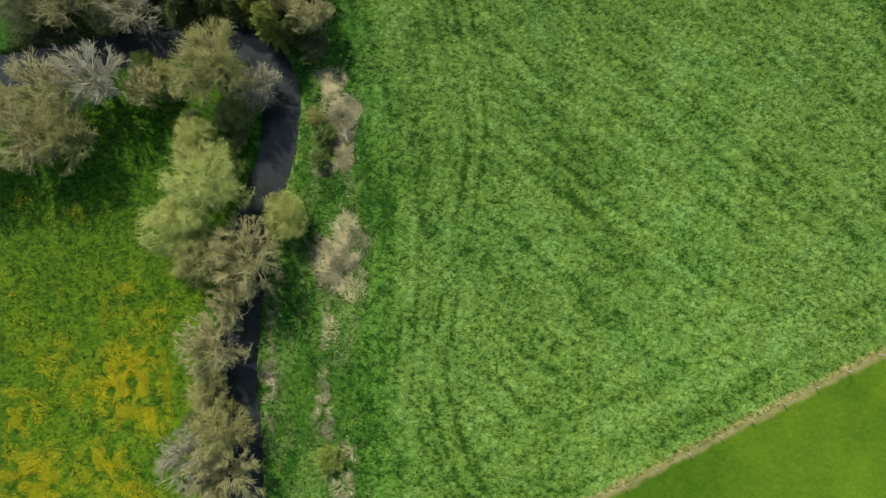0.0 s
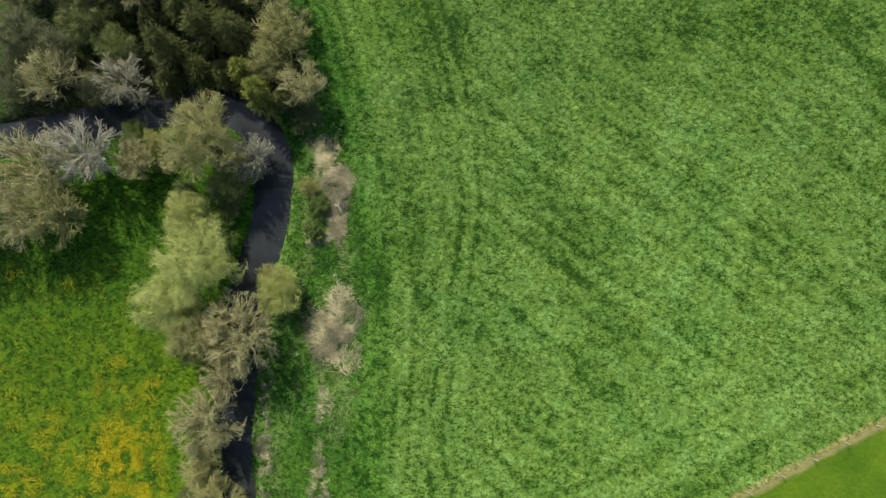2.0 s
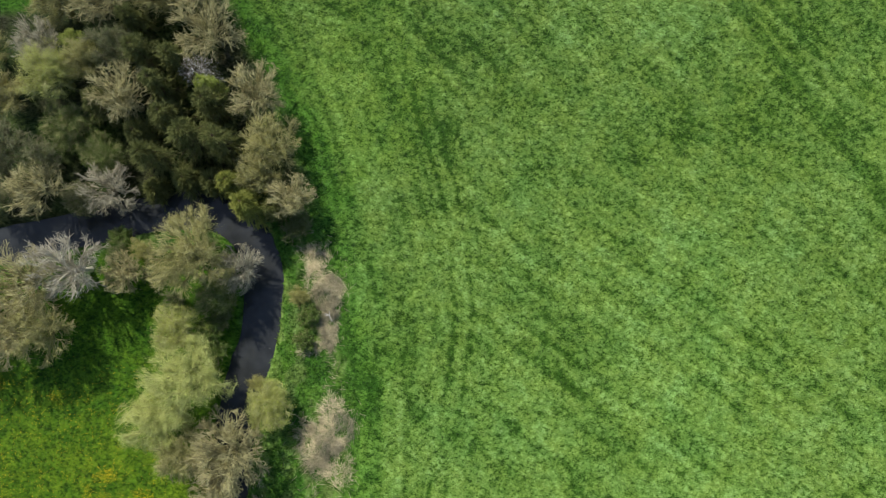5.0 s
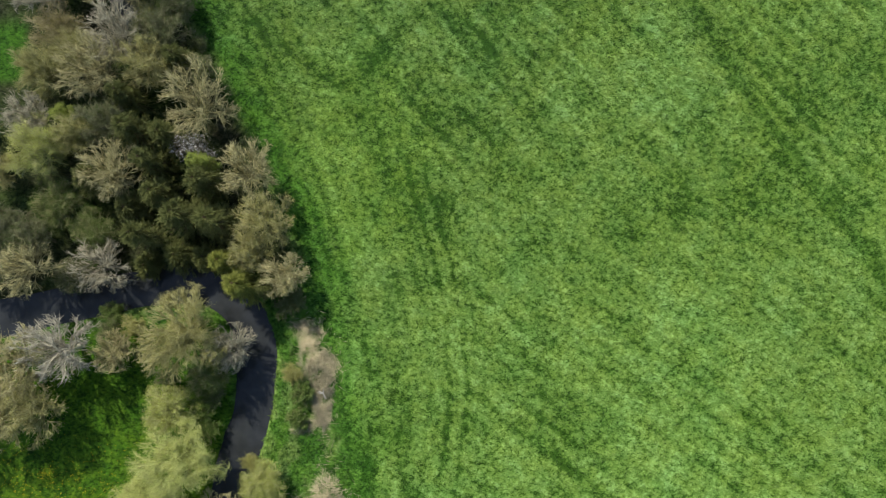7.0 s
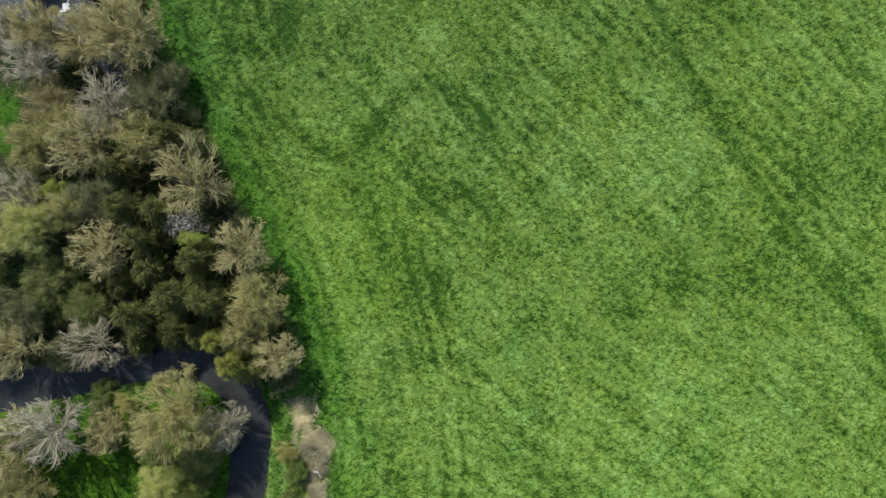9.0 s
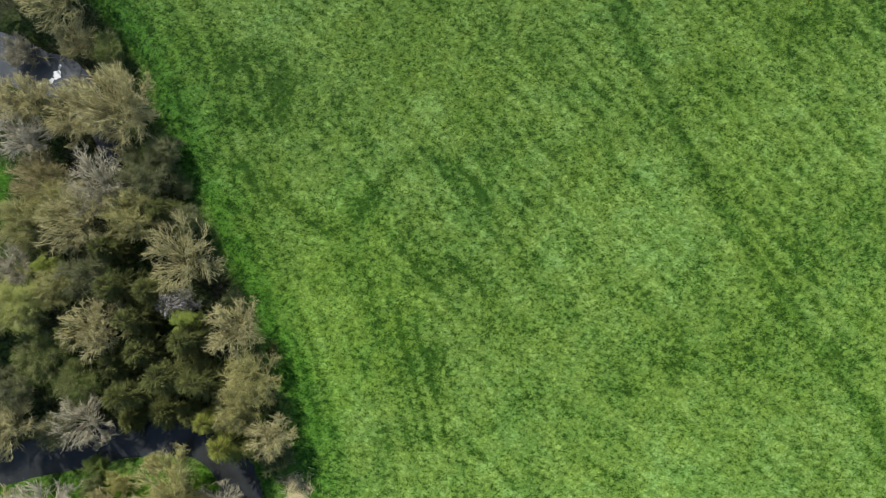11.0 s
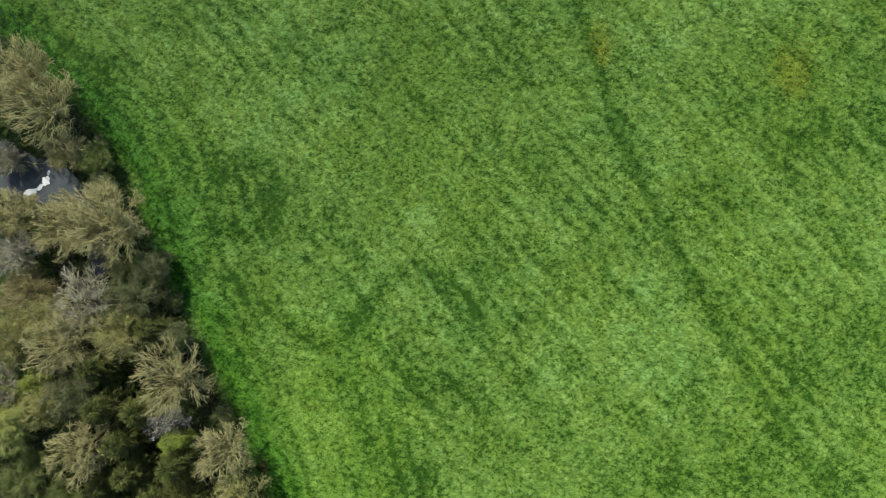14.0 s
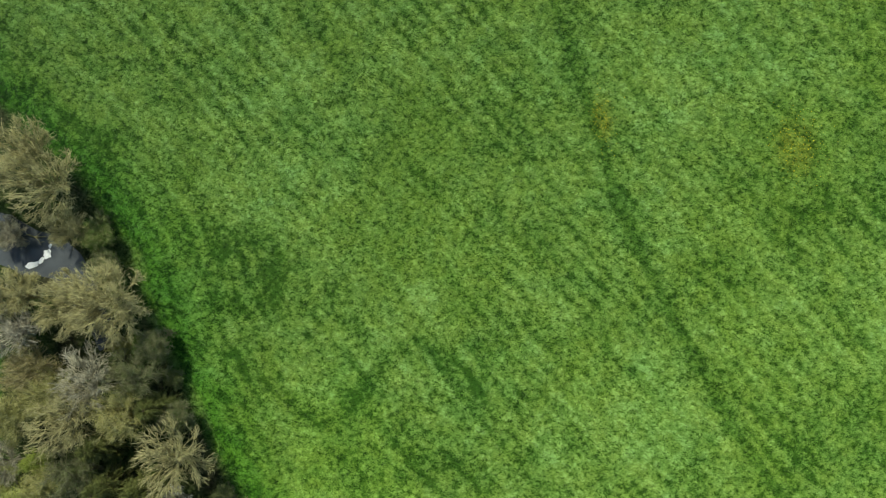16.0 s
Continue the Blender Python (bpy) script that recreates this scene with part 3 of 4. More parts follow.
for key, (twig, leaf, _, _) in STYLES.items():
    BARK[key] = (plain_mat(key + "_bark", tuple((1.35 if key == "silver" else 0.62) * v for v in twig), 0.85, 0.6, 1.4, 5.0, False), plain_mat(key + "_twigs", twig, 0.8, 0.7, 1.3, 0.9))
    LEAF[key] = plain_mat(key + "_leaves", leaf, 0.6, 0.75, 1.25, 0.8, odd=0.28)


def place_tree(style, x, y, beside, name):
    base = new(name)
    z = float(height(np.array([x]), np.array([y]))[0])
    base.location = (x, y, max(z, WATER_Z - 0.5) - 0.05)
    text, category = LABELS[style]
    tagged(base, text + " " + beside, category, kind="")
    return base


def blades(p, q, r, rng):
    """The finest twigs: one long thin triangle each."""
    a = unit(np.cross(q - p, rng.normal(0, 1, p.shape))) * r[:, None]
    v = np.stack([p - a, p + a, q], 1).reshape(-1, 3)
    return v, np.arange(len(v)).reshape(-1, 3)


def triangles(quads):
    return np.concatenate([quads[:, :3], quads[:, [0, 2, 3]]])


def broadleaf(style, x, y, R, H, seed, beside="", name="tree", dense=1.0):
    """Stems, limbs that fan out from them, and three orders of branches that end in tufts of twigs."""
    rng = np.random.default_rng(seed)
    base = place_tree(style, x, y, beside, name)
    _, _, leaves, size = STYLES[style]
    stems = 1 if style in ("silver", "tan") and rng.random() < 0.6 else int(rng.integers(2, 4))
    R = 1.08 * R
    bare = style in ("tan", "silver", "mauve")
    low = 0.28 if R < 0.45 * H else 0.22
    centre = np.array([0, 0, H * low])
    # trunk and main limbs
    feet = rng.normal(0, 0.22, (stems, 3)) * [1, 1, 0]
    tops = np.c_[rng.normal(0, 0.09 * R, (stems, 2)), np.full(stems, H * low)]
    r = 0.05 + 0.022 * H
    tv, tf, _ = bent(feet, tops, np.full(stems, r), np.full(stems, r * 0.7), rng, 8, 0.04)
    part("trunk", mesh_np("trunk", tv, tf, BARK[style][0]), base)
    n1 = int(13 + (3.8 if bare else 2.8) * R)
    who = rng.integers(0, stems, n1)
    p1 = feet[who] + (tops[who] - feet[who]) * rng.uniform(0.75, 1.0, (n1, 1))
    az = np.arange(n1) * 2.39996 + rng.normal(0, 0.25, n1)
    hollow = 0.28 if bare else 0.0
    out = (hollow + (1 - hollow) * np.sqrt((np.arange(n1) + 0.4) / n1)) * rng.uniform(0.85, 1.08, n1)
    lobe = 1 + 0.07 * np.sin(2 * az + seed) + 0.05 * np.sin(3 * az + 2 * seed)
    rise = np.sqrt(np.clip(1.10 - out ** 2, 0.03, 1))
    spread_out = 0.79 if bare else 0.74
    q1 = np.c_[spread_out * R * out * lobe * np.cos(az), spread_out * R * out * lobe * np.sin(az), H * low + H * (0.78 - low) * rise * rng.uniform(0.85, 1.1, n1)]
    m1 = np.zeros_like(p1)
    fat = 0.50 if style == "silver" else 0.30
    for k in range(n1):
        lv, lf, mk = bent(p1[k:k + 1], q1[k:k + 1], np.array([r * fat]), np.array([0.035]), rng, 5, 0.06, 0.03)
        m1[k] = mk[0]
        part("limb", mesh_np("limb", lv, lf, BARK[style][0]), base)

    def held(p):
        """Tips that overshoot the crown's rounded outline are drawn back to it."""
        turn = np.arctan2(p[:, 1], p[:, 0])
        edge = R * (1 + 0.06 * np.sin(2 * turn + seed) + 0.05 * np.sin(3 * turn + 2 * seed) + 0.035 * np.sin(7 * turn + 3 * seed))
        rho = np.hypot(p[:, 0], p[:, 1]) / edge
        near = np.where(rho > 0.75, 0.75 + 0.32 * np.tanh((rho - 0.75) / 0.32), rho) / np.maximum(rho, 1e-6)
        return p * np.c_[near, near, np.ones(len(p))]

    # branches of three orders: each keeps to its bough's way, so that the crown falls into fans with gaps between
    s1, e1 = np.r_[p1 + (m1 - p1) * 0.4, m1], np.r_[m1, q1]
    s2, e2 = fork(s1, e1, 3, (0.19 if bare else 0.22) * R + 0.35, rng, 0.1, 0.44, 0.3, -0.03, centre)
    e2 = held(e2)
    v2, f2, m2 = bent(s2, e2, np.full(len(s2), 0.055), np.full(len(s2), 0.032), rng, 3, 0.07, 0.04)
    k3 = max(3, int(round((3.4 if bare else 4) * dense)))
    s3, e3 = fork(np.r_[m2, q1 - (q1 - m1) * 0.2], np.r_[e2, q1], k3, 0.13 * R + 0.42, rng, 0.0, 0.46, 0.3, -0.03, centre)
    e3 = held(e3)
    v3, f3 = tubes(s3, e3, np.full(len(s3), 0.034), np.full(len(s3), 0.020), 3)
    droop = -0.25 if style == "willow" else 0.0
    s4, e4 = fork(s3, e3, 3 if bare else 4, 0.05 * R + 0.48, rng, 0.0, 0.52, 0.25, droop, centre)
    e4 = held(e4)
    v4, f4 = spikes(s4, e4, np.full(len(s4), 0.028 if bare else 0.024))
    s5, e5 = fork(s4, e4, 2, 0.02 * R + 0.34, rng, 0.1, 0.65, 0.2, droop, centre)
    e5 = held(e5)
    v5, f5 = blades(s5, e5, np.full(len(s5), 0.017), rng)
    twigs = joined([(v2, triangles(f2)), (v3, triangles(f3)), (v4, f4), (v5, f5)])
    tagged(part("crown", mesh_np("crown", *twigs, BARK[style][1]), base), kind="stuff")
    if leaves > 0:
        n = int(leaves * len(s4))
        pick = rng.integers(0, len(s5), n)
        c = s5[pick] + (e5 - s5)[pick] * rng.uniform(0.2, 1.05, (n, 1)) + rng.normal(0, 0.16, (n, 3))
        v, f = leaf_cloud(c, size, rng, 0.5)
        tagged(part("foliage", mesh_np("foliage", v, f, LEAF[style]), base), kind="stuff")
    return base


def conifer(style, x, y, R, H, seed, beside="", name="conifer"):
    rng = np.random.default_rng(seed)
    base = place_tree(style, x, y, beside, name)
    tv, tf = tubes(np.array([[0, 0, 0.0]]), np.array([[0, 0, H * 0.98]]), np.array([0.22]), np.array([0.03]), 8)
    n = int(90 + 22 * R)
    t = np.sort(rng.uniform(0.12, 0.98, n))
    az = np.arange(n) * 2.39996 + rng.normal(0, 0.3, n)
    reach = R * (1.05 - t) ** 0.62 * rng.uniform(0.6, 1.15, n) * (1 + 0.2 * np.sin(2 * az + seed))
    p = np.c_[0 * t, 0 * t, H * t]
    q = p + np.c_[reach * np.cos(az), reach * np.sin(az), reach * rng.uniform(-0.25, 0.2, n)]
    bv, bf, m = bent(p, q, np.full(n, 0.05), np.full(n, 0.02), rng, 3, 0.04, 0.08)
    part("trunk", mesh_np("trunk", *joined([(tv, tf), (bv, bf)]), BARK[style][0]), base)
    s, e = fork(np.r_[p, m], np.r_[m, q], 6, 0.12 * R + 0.30, rng, 0.3, 0.4, 0.5, 0.05, np.array([0, 0, H * 0.5]))
    k = 6
    c = (s[:, None] + (e - s)[:, None] * rng.uniform(0, 1, (len(s), k, 1))).reshape(-1, 3)
    d = np.repeat(unit(e - s), k, 0) + rng.normal(0, 0.38, c.shape)
    d = unit(d)
    sd = unit(np.cross(d, rng.normal(0, 1, c.shape)))
    l = rng.uniform(0.22, 0.5, (len(c), 1))
    v = np.stack([c - sd * 0.035, c + sd * 0.035, c + d * l], 1).reshape(-1, 3)
    tagged(part("foliage", mesh_np("foliage", v, np.arange(len(v)).reshape(-1, 3), LEAF[style]), base), kind="stuff")
    return base


def bush(style, x, y, R, H, seed, beside="", name="bush"):
    rng = np.random.default_rng(seed)
    base = place_tree(style, x, y, beside, name)
    _, _, leaves, size = STYLES[style]
    n = int(16 + 8 * R)
    az = np.arange(n) * 2.39996 + rng.normal(0, 0.3, n)
    rad = R * np.sqrt((np.arange(n) + 0.5) / n) * rng.uniform(0.55, 0.95, n)
    q = np.c_[rad * np.cos(az), rad * np.sin(az), H * (0.95 - 0.5 * (rad / R) ** 2) * rng.uniform(0.8, 1.05, n)]
    p = np.c_[q[:, :2] * 0.12, np.zeros(n)]
    v1, f1, m1 = bent(p, q, np.full(n, 0.045), np.full(n, 0.02), rng, 4, 0.08)
    part("stem", mesh_np("stem", v1, f1, BARK[style][0]), base)
    s, e = fork(np.r_[m1, p], np.r_[q, m1], 9, 0.22 * R + 0.15, rng, 0.4, 0.7, 0.4, 0.3, np.array([0, 0, H * 0.3]))
    s2, e2 = fork(s, e, 3, 0.3, rng, 0.3, 0.7, 0.3, 0.3, np.array([0, 0, H * 0.3]))
    tagged(part("crown", mesh_np("crown", *spikes(np.r_[s, s2], np.r_[e, e2], np.full(len(s) + len(s2), 0.018)), BARK[style][1]), base), kind="stuff")
    k = int(max(leaves, 1) * len(s2))
    pick = rng.integers(0, len(s2), k)
    c = s2[pick] + (e2 - s2)[pick] * rng.uniform(0, 1.1, (k, 1)) + rng.normal(0, 0.08, (k, 3))
    tagged(part("foliage", mesh_np("foliage", *leaf_cloud(c, size, rng), LEAF[style]), base), kind="stuff")
    return base


BY_RIVER, IN_WOOD, AT_EDGE, BY_POOL = "on the river bank", "inside the dense wood", "on the field's edge", "beside the backwater pool"
IN_STRIP = "in the rough river strip"
# style, x, y, crown radius, height
RIVER_TREES = [
    ("mauve", -30.4, -15.4, 3.6, 6.0), ("olive", -26.8, -12.4, 3.6, 8.0), ("tan", -26.6, -17.4, 4.4, 8.0), ("olive", -28.4, -8.3, 2.8, 5.5),
    ("tan", -28.2, -3.2, 3.9, 8.0), ("tan", -24.4, 6.6, 4.6, 9.5), ("tan", -26.2, 1.9, 2.6, 7.0), ("willow", -28.6, 14.6, 4.9, 10.0),
    ("willow", -32.4, 10.3, 3.6, 7.5), ("soft", -29.8, 6.4, 3.2, 6.5), ("fresh", -30.6, 20.0, 3.0, 5.5), ("fresh", -20.3, 11.5, 2.7, 4.2),
    ("olive", -28.6, 28.3, 5.1, 10.0), ("mauve", -23.9, 26.9, 2.7, 7.5), ("green", -26.6, 23.8, 2.2, 4.0), ("silver", -42.0, 27.2, 4.4, 9.5),
    ("tan", -47.4, 25.2, 5.0, 10.0), ("olive", -45.4, 20.8, 4.2, 9.0), ("tan", -37.0, 26.6, 2.2, 5.0), ("tan", -49.0, 20.0, 3.8, 9.0),
    # the last is an unseen tree, added in the west to shade the meadow
    ("tan", -53.5, 24.0, 4.4, 9.5), ("tan", -56.6, 19.6, 4.4, 10.0),
]
WOOD_TREES = [
    ("olive", -51.0, 47.2, 3.4, 7.5), ("soft", -53.6, 53.0, 3.4, 7.5), ("fresh", -45.2, 49.6, 3.6, 9.0), ("tan", -36.5, 46.6, 3.5, 10.0),
    ("tan", -45.8, 36.0, 3.4, 9.0), ("mauve", -39.0, 36.2, 3.4, 5.2), ("green", -40.1, 40.6, 2.6, 3.5), ("green", -44.0, 43.6, 3.0, 4.5),
    ("mauve", -36.6, 62.6, 3.8, 9.5), ("russet", -44.0, 63.8, 3.2, 6.5), ("soft", -45.6, 58.8, 3.3, 7.5), ("tan", -38.8, 58.4, 4.2, 9.5),
    ("olive", -33.0, 59.0, 3.2, 9.0), ("dark", -38.0, 52.4, 2.9, 8.5), ("mauve", -46.8, 53.2, 2.8, 8.0), ("soft", -41.6, 60.8, 2.9, 7.0),
    # four dark trees added to fill the shaded gaps and shade their neighbours
    ("dark", -51.5, 36.5, 3.2, 5.5), ("dark", -49.6, 41.0, 3.2, 8.5), ("dark", -46.2, 39.8, 2.4, 7.5), ("dark", -42.4, 35.4, 2.0, 4.0),
    ("soft", -41.4, 51.2, 2.4, 8.0),
]
EDGE_TREES = [
    ("tan", -21.2, 46.3, 3.5, 9.0), ("olive", -19.5, 40.7, 3.5, 8.5), ("tan", -17.4, 34.7, 2.6, 7.5), ("olive", -21.3, 37.4, 2.6, 8.0),
    ("tan", -34.6, 71.2, 5.0, 9.5), ("dark", -31.9, 63.0, 3.1, 7.5), ("tan", -26.9, 54.3, 4.6, 9.5), ("dark", -30.0, 66.3, 1.9, 5.0),
    ("dark", -27.6, 58.4, 2.0, 5.5),
]
POOL_TREES = [
    ("silver", -45.8, 68.2, 3.2, 8.0), ("mauve", -49.5, 72.8, 2.6, 8.0), ("tan", -42.3, 84.8, 4.7, 9.5), ("tan", -44.6, 89.2, 3.4, 9.0),
    ("tan", -39.8, 70.9, 3.7, 8.5), ("tan", -49.8, 86.0, 3.6, 9.0), ("tan", -45.2, 72.4, 3.0, 8.0), ("green", -37.5, 78.8, 1.8, 3.5),
    ("tan", -40.6, 79.8, 2.6, 4.5), ("mauve", -48.6, 79.6, 2.0, 4.0), ("dark", -36.5, 75.5, 1.8, 4.0),
]
THICK = {(-39.8, 70.9): 1.5, (-34.6, 71.2): 1.6, (-45.2, 72.4): 1.2, (-24.4, 6.6): 1.7, (-28.6, 28.3): 1.75, (-28.2, -3.2): 1.3, (-26.8, -12.4): 1.25, (-26.6, -17.4): 1.3}
STANDS = [(row, beside) for rows, beside in ((RIVER_TREES, BY_RIVER), (WOOD_TREES, IN_WOOD), (EDGE_TREES, AT_EDGE), (POOL_TREES, BY_POOL)) for row in rows]
for k, ((style, tx, ty, R, H), beside) in enumerate(STANDS):
    fill = THICK.get((tx, ty), {"silver": 0.8}.get(style, 1.0))
    broadleaf(style, tx, ty, R, H * (1.15 if style in ("tan", "silver") else 1.05), 100 + k, beside, "willow_tree" if style == "willow" else "tree", fill)

CONIFERS = [
    ("fir", -32.2, 47.5, 1.9, 9.5), ("fir", -26.3, 45.1, 2.3, 9.5), ("fir", -28.4, 41.4, 2.9, 10.0), ("fir", -33.1, 39.4, 2.1, 9.5),
    ("fir", -25.0, 40.8, 2.9, 9.5), ("goldfir", -22.4, 33.8, 2.3, 8.0), ("fir", -30.0, 37.4, 2.2, 4.5), ("fir", -34.2, 51.2, 2.4, 9.5),
    ("fir", -31.4, 44.0, 2.2, 8.5), ("goldfir", -24.2, 36.4, 1.8, 7.5), ("fir", -26.8, 37.0, 2.0, 4.5), ("fir", -30.6, 50.6, 2.2, 8.5),
    ("fir", -35.2, 42.6, 2.2, 6.0), ("fir", -34.0, 36.4, 1.7, 3.5), ("fir", -39.6, 46.2, 2.2, 7.0), ("fir", -19.6, 33.6, 1.7, 5.5),
    ("fir", -29.6, 59.6, 2.0, 7.5), ("fir", -35.6, 55.4, 2.0, 8.0),
]
for k, (style, tx, ty, R, H) in enumerate(CONIFERS):
    conifer(style, tx, ty, R, H, 300 + k, IN_WOOD)

STRIP_BUSHES = [
    ("lime", -15.3, -15.7, 1.9, 1.6), ("green", -16.2, 21.4, 1.5, 1.8), ("green", -16.8, 18.6, 1.3, 1.5), ("soft", -17.4, 23.6, 1.4, 1.8),
]
RIVER_BUSHES = [
    ("soft", -22.2, 13.6, 1.4, 2.5), ("green", -27.6, 19.8, 2.0, 2.6), ("green", -38.6, 31.0, 1.6, 1.8), ("dark", -28.6, -7.0, 1.5, 2.4),
    ("dark", -26.2, 24.4, 1.7, 1.8), ("dark", -26.6, 21.2, 1.9, 2.0), ("green", -27.0, 17.6, 1.6, 1.8), ("dark", -30.6, -11.6, 1.6, 2.0),
    ("dark", -38.4, 28.8, 1.7, 2.2), ("soft", -35.6, 29.2, 1.8, 2.4), ("dark", -34.6, 26.6, 1.5, 1.8), ("dark", -31.8, 23.4, 1.6, 2.0),
]
WOOD_BUSHES = [
    ("blossom", -28.0, 49.2, 2.4, 8.2), ("lime", -26.8, 47.2, 1.9, 8.4), ("lime", -43.1, 53.6, 1.7, 6.0),
]
EDGE_BUSHES = [
    ("dark", -18.0, 31.4, 1.8, 2.6), ("dark", -16.9, 32.2, 1.5, 2.0), ("dark", -22.5, 49.6, 1.6, 3.0), ("soft", -34.6, 66.2, 1.6, 3.6),
    ("green", -32.2, 66.6, 1.5, 3.2), ("dark", -28.4, 62.4, 1.3, 2.2),
]
POOL_BUSHES = [
    ("dark", -37.6, 80.6, 1.5, 2.2), ("green", -35.4, 73.6, 1.5, 2.4),
]
CLUMPS = [(row, beside) for rows, beside in ((STRIP_BUSHES, IN_STRIP), (RIVER_BUSHES, BY_RIVER), (WOOD_BUSHES, IN_WOOD), (EDGE_BUSHES, AT_EDGE), (POOL_BUSHES, BY_POOL)) for row in rows]
for k, ((style, tx, ty, R, H), beside) in enumerate(CLUMPS):
    bush(style, tx, ty, R, H, 400 + k, beside)


# ---- reeds, flowers, pool glint ----
def reed_bed(x, y, rx, ry, n, tall, label, seed, gap=0.35):
    """A stand of dead reed stems, laid over by the wind."""
    rng = np.random.default_rng(seed)
    a, r = rng.uniform(0, 2 * math.pi, n), np.sqrt(rng.uniform(0, 1, n))
    r = r * (1 + 0.25 * np.sin(3 * a + seed) + 0.15 * np.sin(5 * a)) * (1 + 0.35 * rng.normal(0, 1, n) * (rng.uniform(0, 1, n) < 0.3))
    px, py = x + rx * r * np.cos(a), y + ry * r * np.sin(a)
    m = fbm(px / 0.8, py / 0.8, seed, 3) + rng.normal(0, 0.05, n) > gap + 0.06
    px, py = px[m], py[m]
    n = len(px)
    p = np.c_[px, py, height(px, py) - 0.03]
    way = 2.2 * math.pi * fbm(px / 2.0, py / 2.0, seed + 1, 2) + rng.normal(0, 0.7, n)
    l = tall * rng.uniform(0.5, 1.2, n)
    lean = rng.uniform(0.6, 1.3, n)
    q = p + np.c_[np.cos(way) * lean * l, np.sin(way) * lean * l, l * rng.uniform(0.25, 0.7, n)]
    v, f = spikes(p, q, np.full(n, 0.022))
    me = mesh_np("reed_bed", v, f, straw_mat)
    return tagged(new("reed_bed", me), label, "reeds", group="dead reed beds", kind="stuff")


reed_bed(-14.1, 7.0, 3.0, 4.6, 8000, 1.0, "large bed of flattened straw-coloured dead reeds", 11)
reed_bed(-13.9, 22.4, 1.45, 4.3, 5400, 1.0, "narrow strip of pale dead reeds beside the field", 12)
reed_bed(-15.5, 27.4, 1.4, 3.4, 3200, 0.9, "thin brownish dead reeds below the wood", 13, 0.40)
reed_bed(-16.0, 17.9, 1.9, 0.8, 900, 0.7, "small patch of flattened brown reeds", 14)
reed_bed(-15.4, -1.2, 0.9, 2.2, 700, 0.7, "thin patch of pale dead reeds", 15, 0.4)
reed_bed(-16.0, -10.4, 1.2, 3.4, 2000, 0.8, "scattered pale dead reed stems in grass", 16, 0.45)
reed_bed(-13.6, -17.6, 1.5, 3.4, 2400, 0.8, "scattered pale dead reed stems beside the bush", 17, 0.45)
reed_bed(-22.4, -7.5, 0.9, 4.5, 2600, 0.7, "pale dry sedge along the river bank", 18, 0.45)
reed_bed(-22.4, 1.0, 0.8, 3.6, 1200, 0.6, "sparse dry sedge along the river bank", 19, 0.5)

rng = np.random.default_rng(77)
x, y = rng.uniform(-56, -28, 220000), rng.uniform(-25, 18, 220000)
spots = ((-38.9, -7.5, 4.5, 1.0), (-43.8, -8.8, 2.6, 0.5), (-51.6, -10.5, 2.9, 0.7), (-41.5, -16.5, 2.6, 0.9), (-49.2, -18.4, 3.9, 0.9), (-40.0, 3.2, 1.3, 0.6),
         (-35.7, 0.3, 1.6, 0.5), (-47.3, -5.0, 3.2, 0.35), (-35.8, -11.4, 1.9, 0.9), (-38.1, -2.4, 1.9, 0.4), (-52.5, 4.2, 1.9, 0.25), (-51.5, -1.7, 2.6, 0.25),
         (-36.0, -5.0, 1.6, 0.8), (-53.0, 14.3, 1.2, 0.4), (-45.8, 12.8, 0.8, 0.4), (-40.9, 0.3, 2.6, 0.3), (-38.0, -20.5, 3.0, 0.6), (-52.0, -23.0, 3.5, 0.8))
p = 0.05 + 0 * x
for sx, sy, sr, sw in spots:
    p = np.maximum(p, sw * ease(1.3, 0.3, np.hypot(x - sx, y - sy) / (1.25 * sr)))
p = p * ease(0.32, 0.62, fbm(x / 1.2, y / 1.2, 93, 3)) * ease(18, 12, y)
dw, df, _ = lie(x, y)
m = (rng.uniform(0, 1, len(x)) < p) & (dw > 5)
x, y = x[m], y[m]
c = np.c_[x, y, height(x, y) + rng.uniform(0.14, 0.28, len(x))]
v, f = leaf_cloud(np.repeat(c, 2, 0) + rng.normal(0, 0.08, (2 * len(c), 3)), 0.08, rng, 0.15)
tagged(new("buttercups", mesh_np("buttercups", v, f, flower_mat)), "drifts of yellow buttercups across the meadow grass", "flowers", kind="stuff")
x = np.r_[rng.normal(21.2, 0.8, 320), rng.normal(43.6, 1.6, 480), rng.normal(-9.2, 0.8, 60)]
y = np.r_[rng.normal(91.8, 1.6, 320), rng.normal(88.4, 2.0, 480), rng.normal(-12.5, 3.0, 60)]
c = np.c_[x, y, height(x, y) + 0.2]
v, f = leaf_cloud(c, 0.085, rng, 0.15)
tagged(new("dandelions", mesh_np("dandelions", v, f, flower_mat)), "sparse yellow flowers scattered in the hay field", "flowers", kind="stuff")


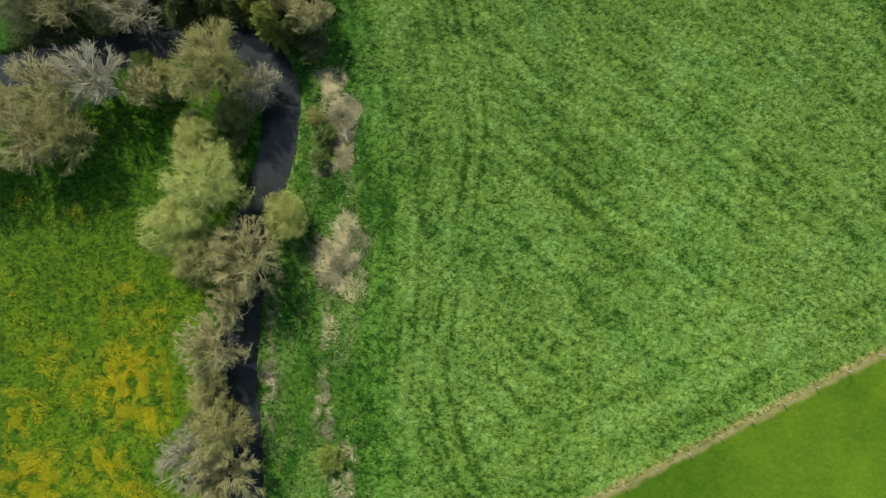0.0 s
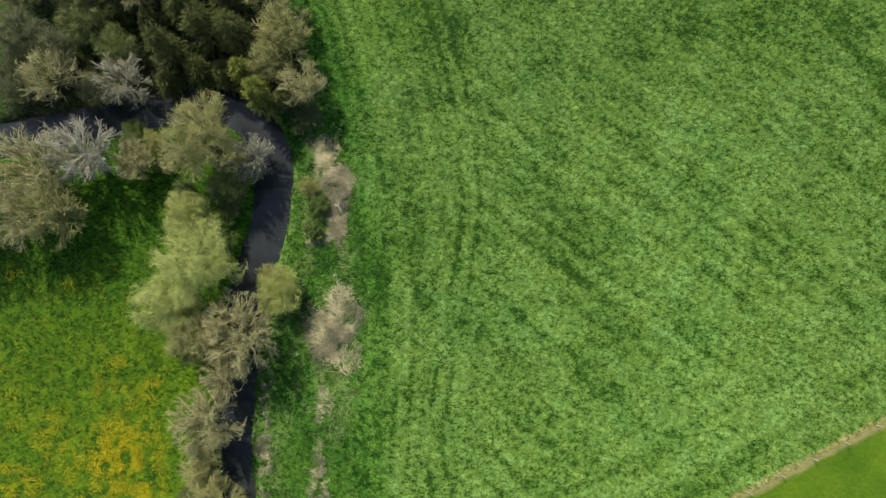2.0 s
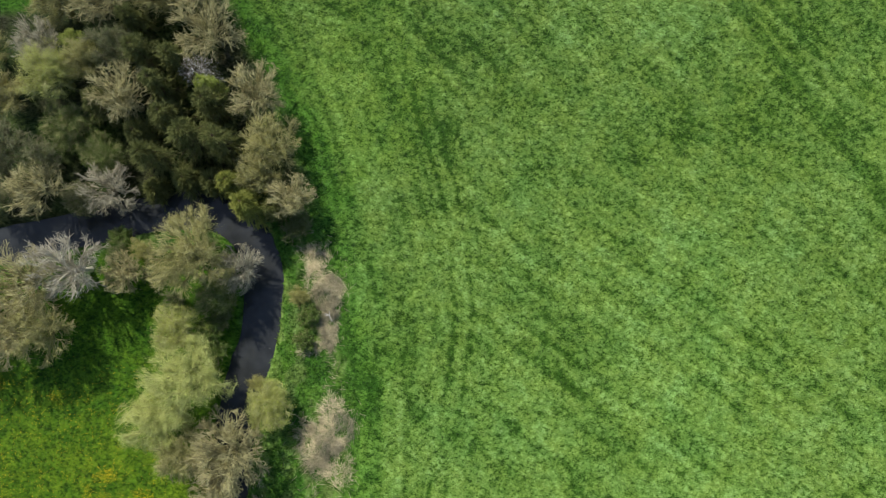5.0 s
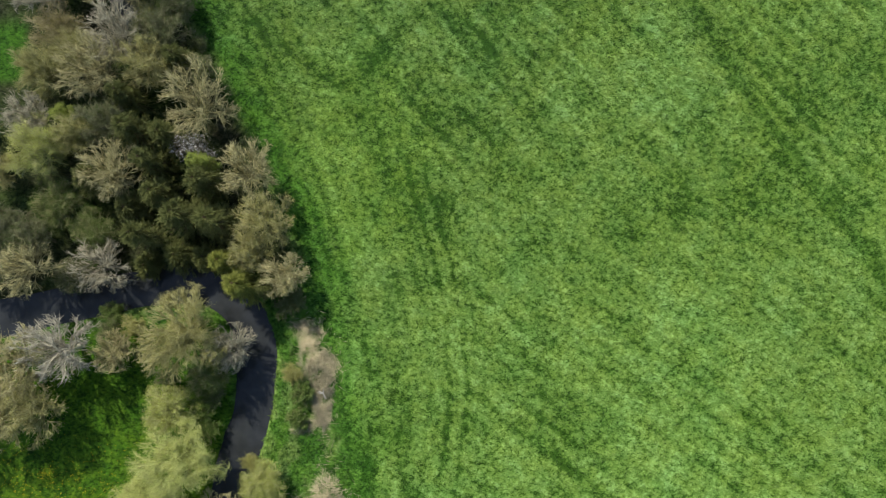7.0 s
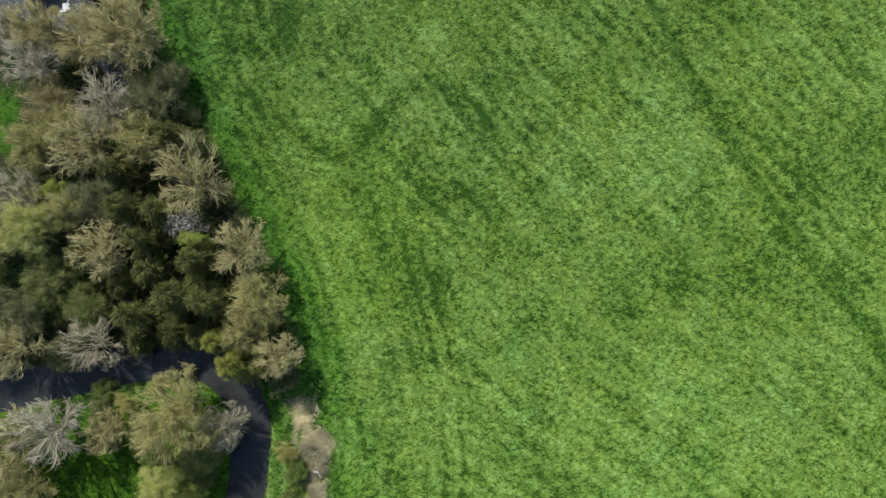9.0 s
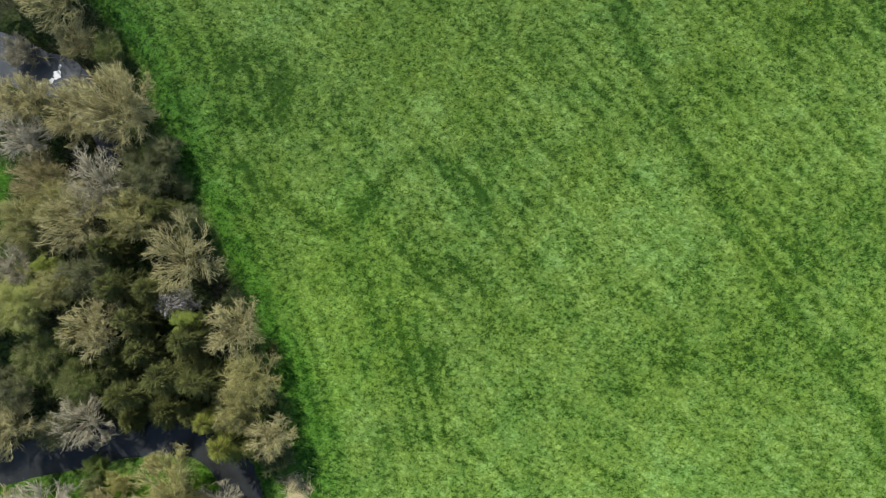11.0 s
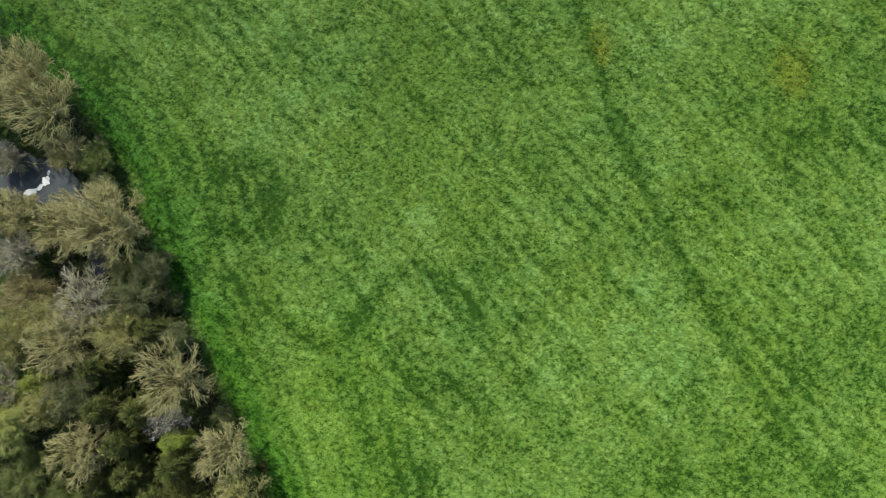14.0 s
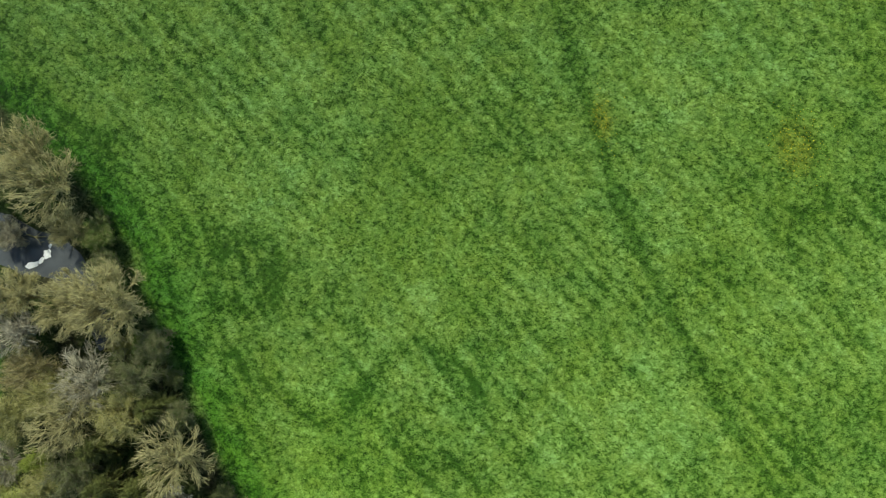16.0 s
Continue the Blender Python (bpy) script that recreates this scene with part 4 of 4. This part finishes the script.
def glint_patch(x, y, rx, ry, turn, seed):
    """A low, ragged white cushion that stands in for a bright glint on the water."""
    rng = np.random.default_rng(seed)
    bm = bmesh.new()
    bmesh.ops.create_icosphere(bm, subdivisions=4, radius=1.0)
    for vert in bm.verts:
        k = 0.8 + 0.5 * noise.noise(vert.co * 1.6 + Vector((seed, 0, 0)))
        vert.co = Vector((vert.co.x * rx * k, vert.co.y * ry * k, 0.03 * vert.co.z + 0.015))
    me = bpy.data.meshes.new("foam")
    bm.to_mesh(me)
    bm.free()
    me.shade_smooth()
    me.materials.append(glint_mat)
    ob = new("foam", me)
    ob.matrix_world = pose(x, y, WATER_Z, 0, 0, turn)
    return tagged(ob, "ragged white patch standing in for a glint on the pool", "foam", group="foam on the pool")


for fx, fy, rx, ry, turn in ((-45.0, 77.2, 0.55, 0.62, -20), (-46.8, 75.9, 0.95, 0.42, 12), (-45.7, 76.4, 0.6, 0.3, 48), (-44.7, 78.2, 0.2, 0.36, -15)):
    glint_patch(fx, fy, rx, ry, turn, int(abs(fx * 10)) % 17)


# ---- dead wood ----
def dead_branch(x, y, length, turn, label, seed, level=None):
    rng = np.random.default_rng(seed)
    base = new("dead_branch")
    z = float(height(np.array([x]), np.array([y]))[0])
    base.matrix_world = pose(x, y, z + 0.25 if level is None else level - 0.05, 0, 0, turn)
    tagged(base, label, "dead branch")
    wood = dead_mat if level is None else BARK["tan"][0]
    p, q = np.array([[0, 0, 0.0]]), np.array([[length, 0, 0.45]])
    v, f, m = bent(p, q, np.array([0.09]), np.array([0.05]), rng, 6, 0.06)
    part("stem", mesh_np("stem", v, f, wood), base)
    for k in (-1, 1):
        v, f, _ = bent(m, m + np.array([[length * 0.4, k * length * 0.35, 0.25]]), np.array([0.05]), np.array([0.02]), rng, 5, 0.08)
        part("side_branch", mesh_np("side_branch", v, f, wood), base)


dead_branch(-13.6, 20.7, 1.15, 128, "bleached forked dead branch lying in the reeds", 3)
dead_branch(-21.6, 17.0, 0.9, 80, "short pale dead branch on the river bank", 4)
dead_branch(-47.6, 79.6, 2.6, -8, "long bare branch fallen into the pool", 5, WATER_Z)
dead_branch(-45.8, 78.6, 1.8, 14, "thin bare branch fallen into the pool", 6, WATER_Z)


# ---- the fence ----
fence = new("fence")
fence.location = (14.0, -20.21, 0.0)
tagged(fence, "post and wire fence over a dry strip between two fields", "fence")
bm = bmesh.new()
bmesh.ops.create_cone(bm, cap_ends=True, segments=8, radius1=0.055, radius2=0.05, depth=1.35)
bmesh.ops.translate(bm, verts=bm.verts, vec=(0, 0, 0.45))
bmesh.ops.bevel(bm, geom=[e for e in bm.edges if e.verts[0].co.z > 1 and e.verts[1].co.z > 1], offset=0.012, segments=1, affect="EDGES")
post_me = bpy.data.meshes.new("post")
bm.to_mesh(post_me)
bm.free()
post_me.materials.append(post_mat)
STEP = 4.0
posts = []
for k in range(-3, 16):
    px, py = 14.0 + STEP * k * FENCE_DIR[0], -20.21 + STEP * k * FENCE_DIR[1]
    z = float(height(np.array([px]), np.array([py]))[0])
    post = part("post", post_me, fence)
    tilt = random.uniform(-3, 3)
    post.matrix_local = pose(px - 14.0, py + 20.21, z, tilt, random.uniform(-3, 3), random.uniform(0, 90))
    posts.append((px - 14.0, py + 20.21, z))
for level in (0.35, 0.65, 0.95, 1.08):
    a = np.array(posts[:-1]) + [0, 0, level]
    c = np.array(posts[1:]) + [0, 0, level]
    v, f = tubes(a, c, np.full(len(a), 0.004), np.full(len(a), 0.004), 4)
    part("wire", mesh_np("wire", v, f, wire_mat), fence)
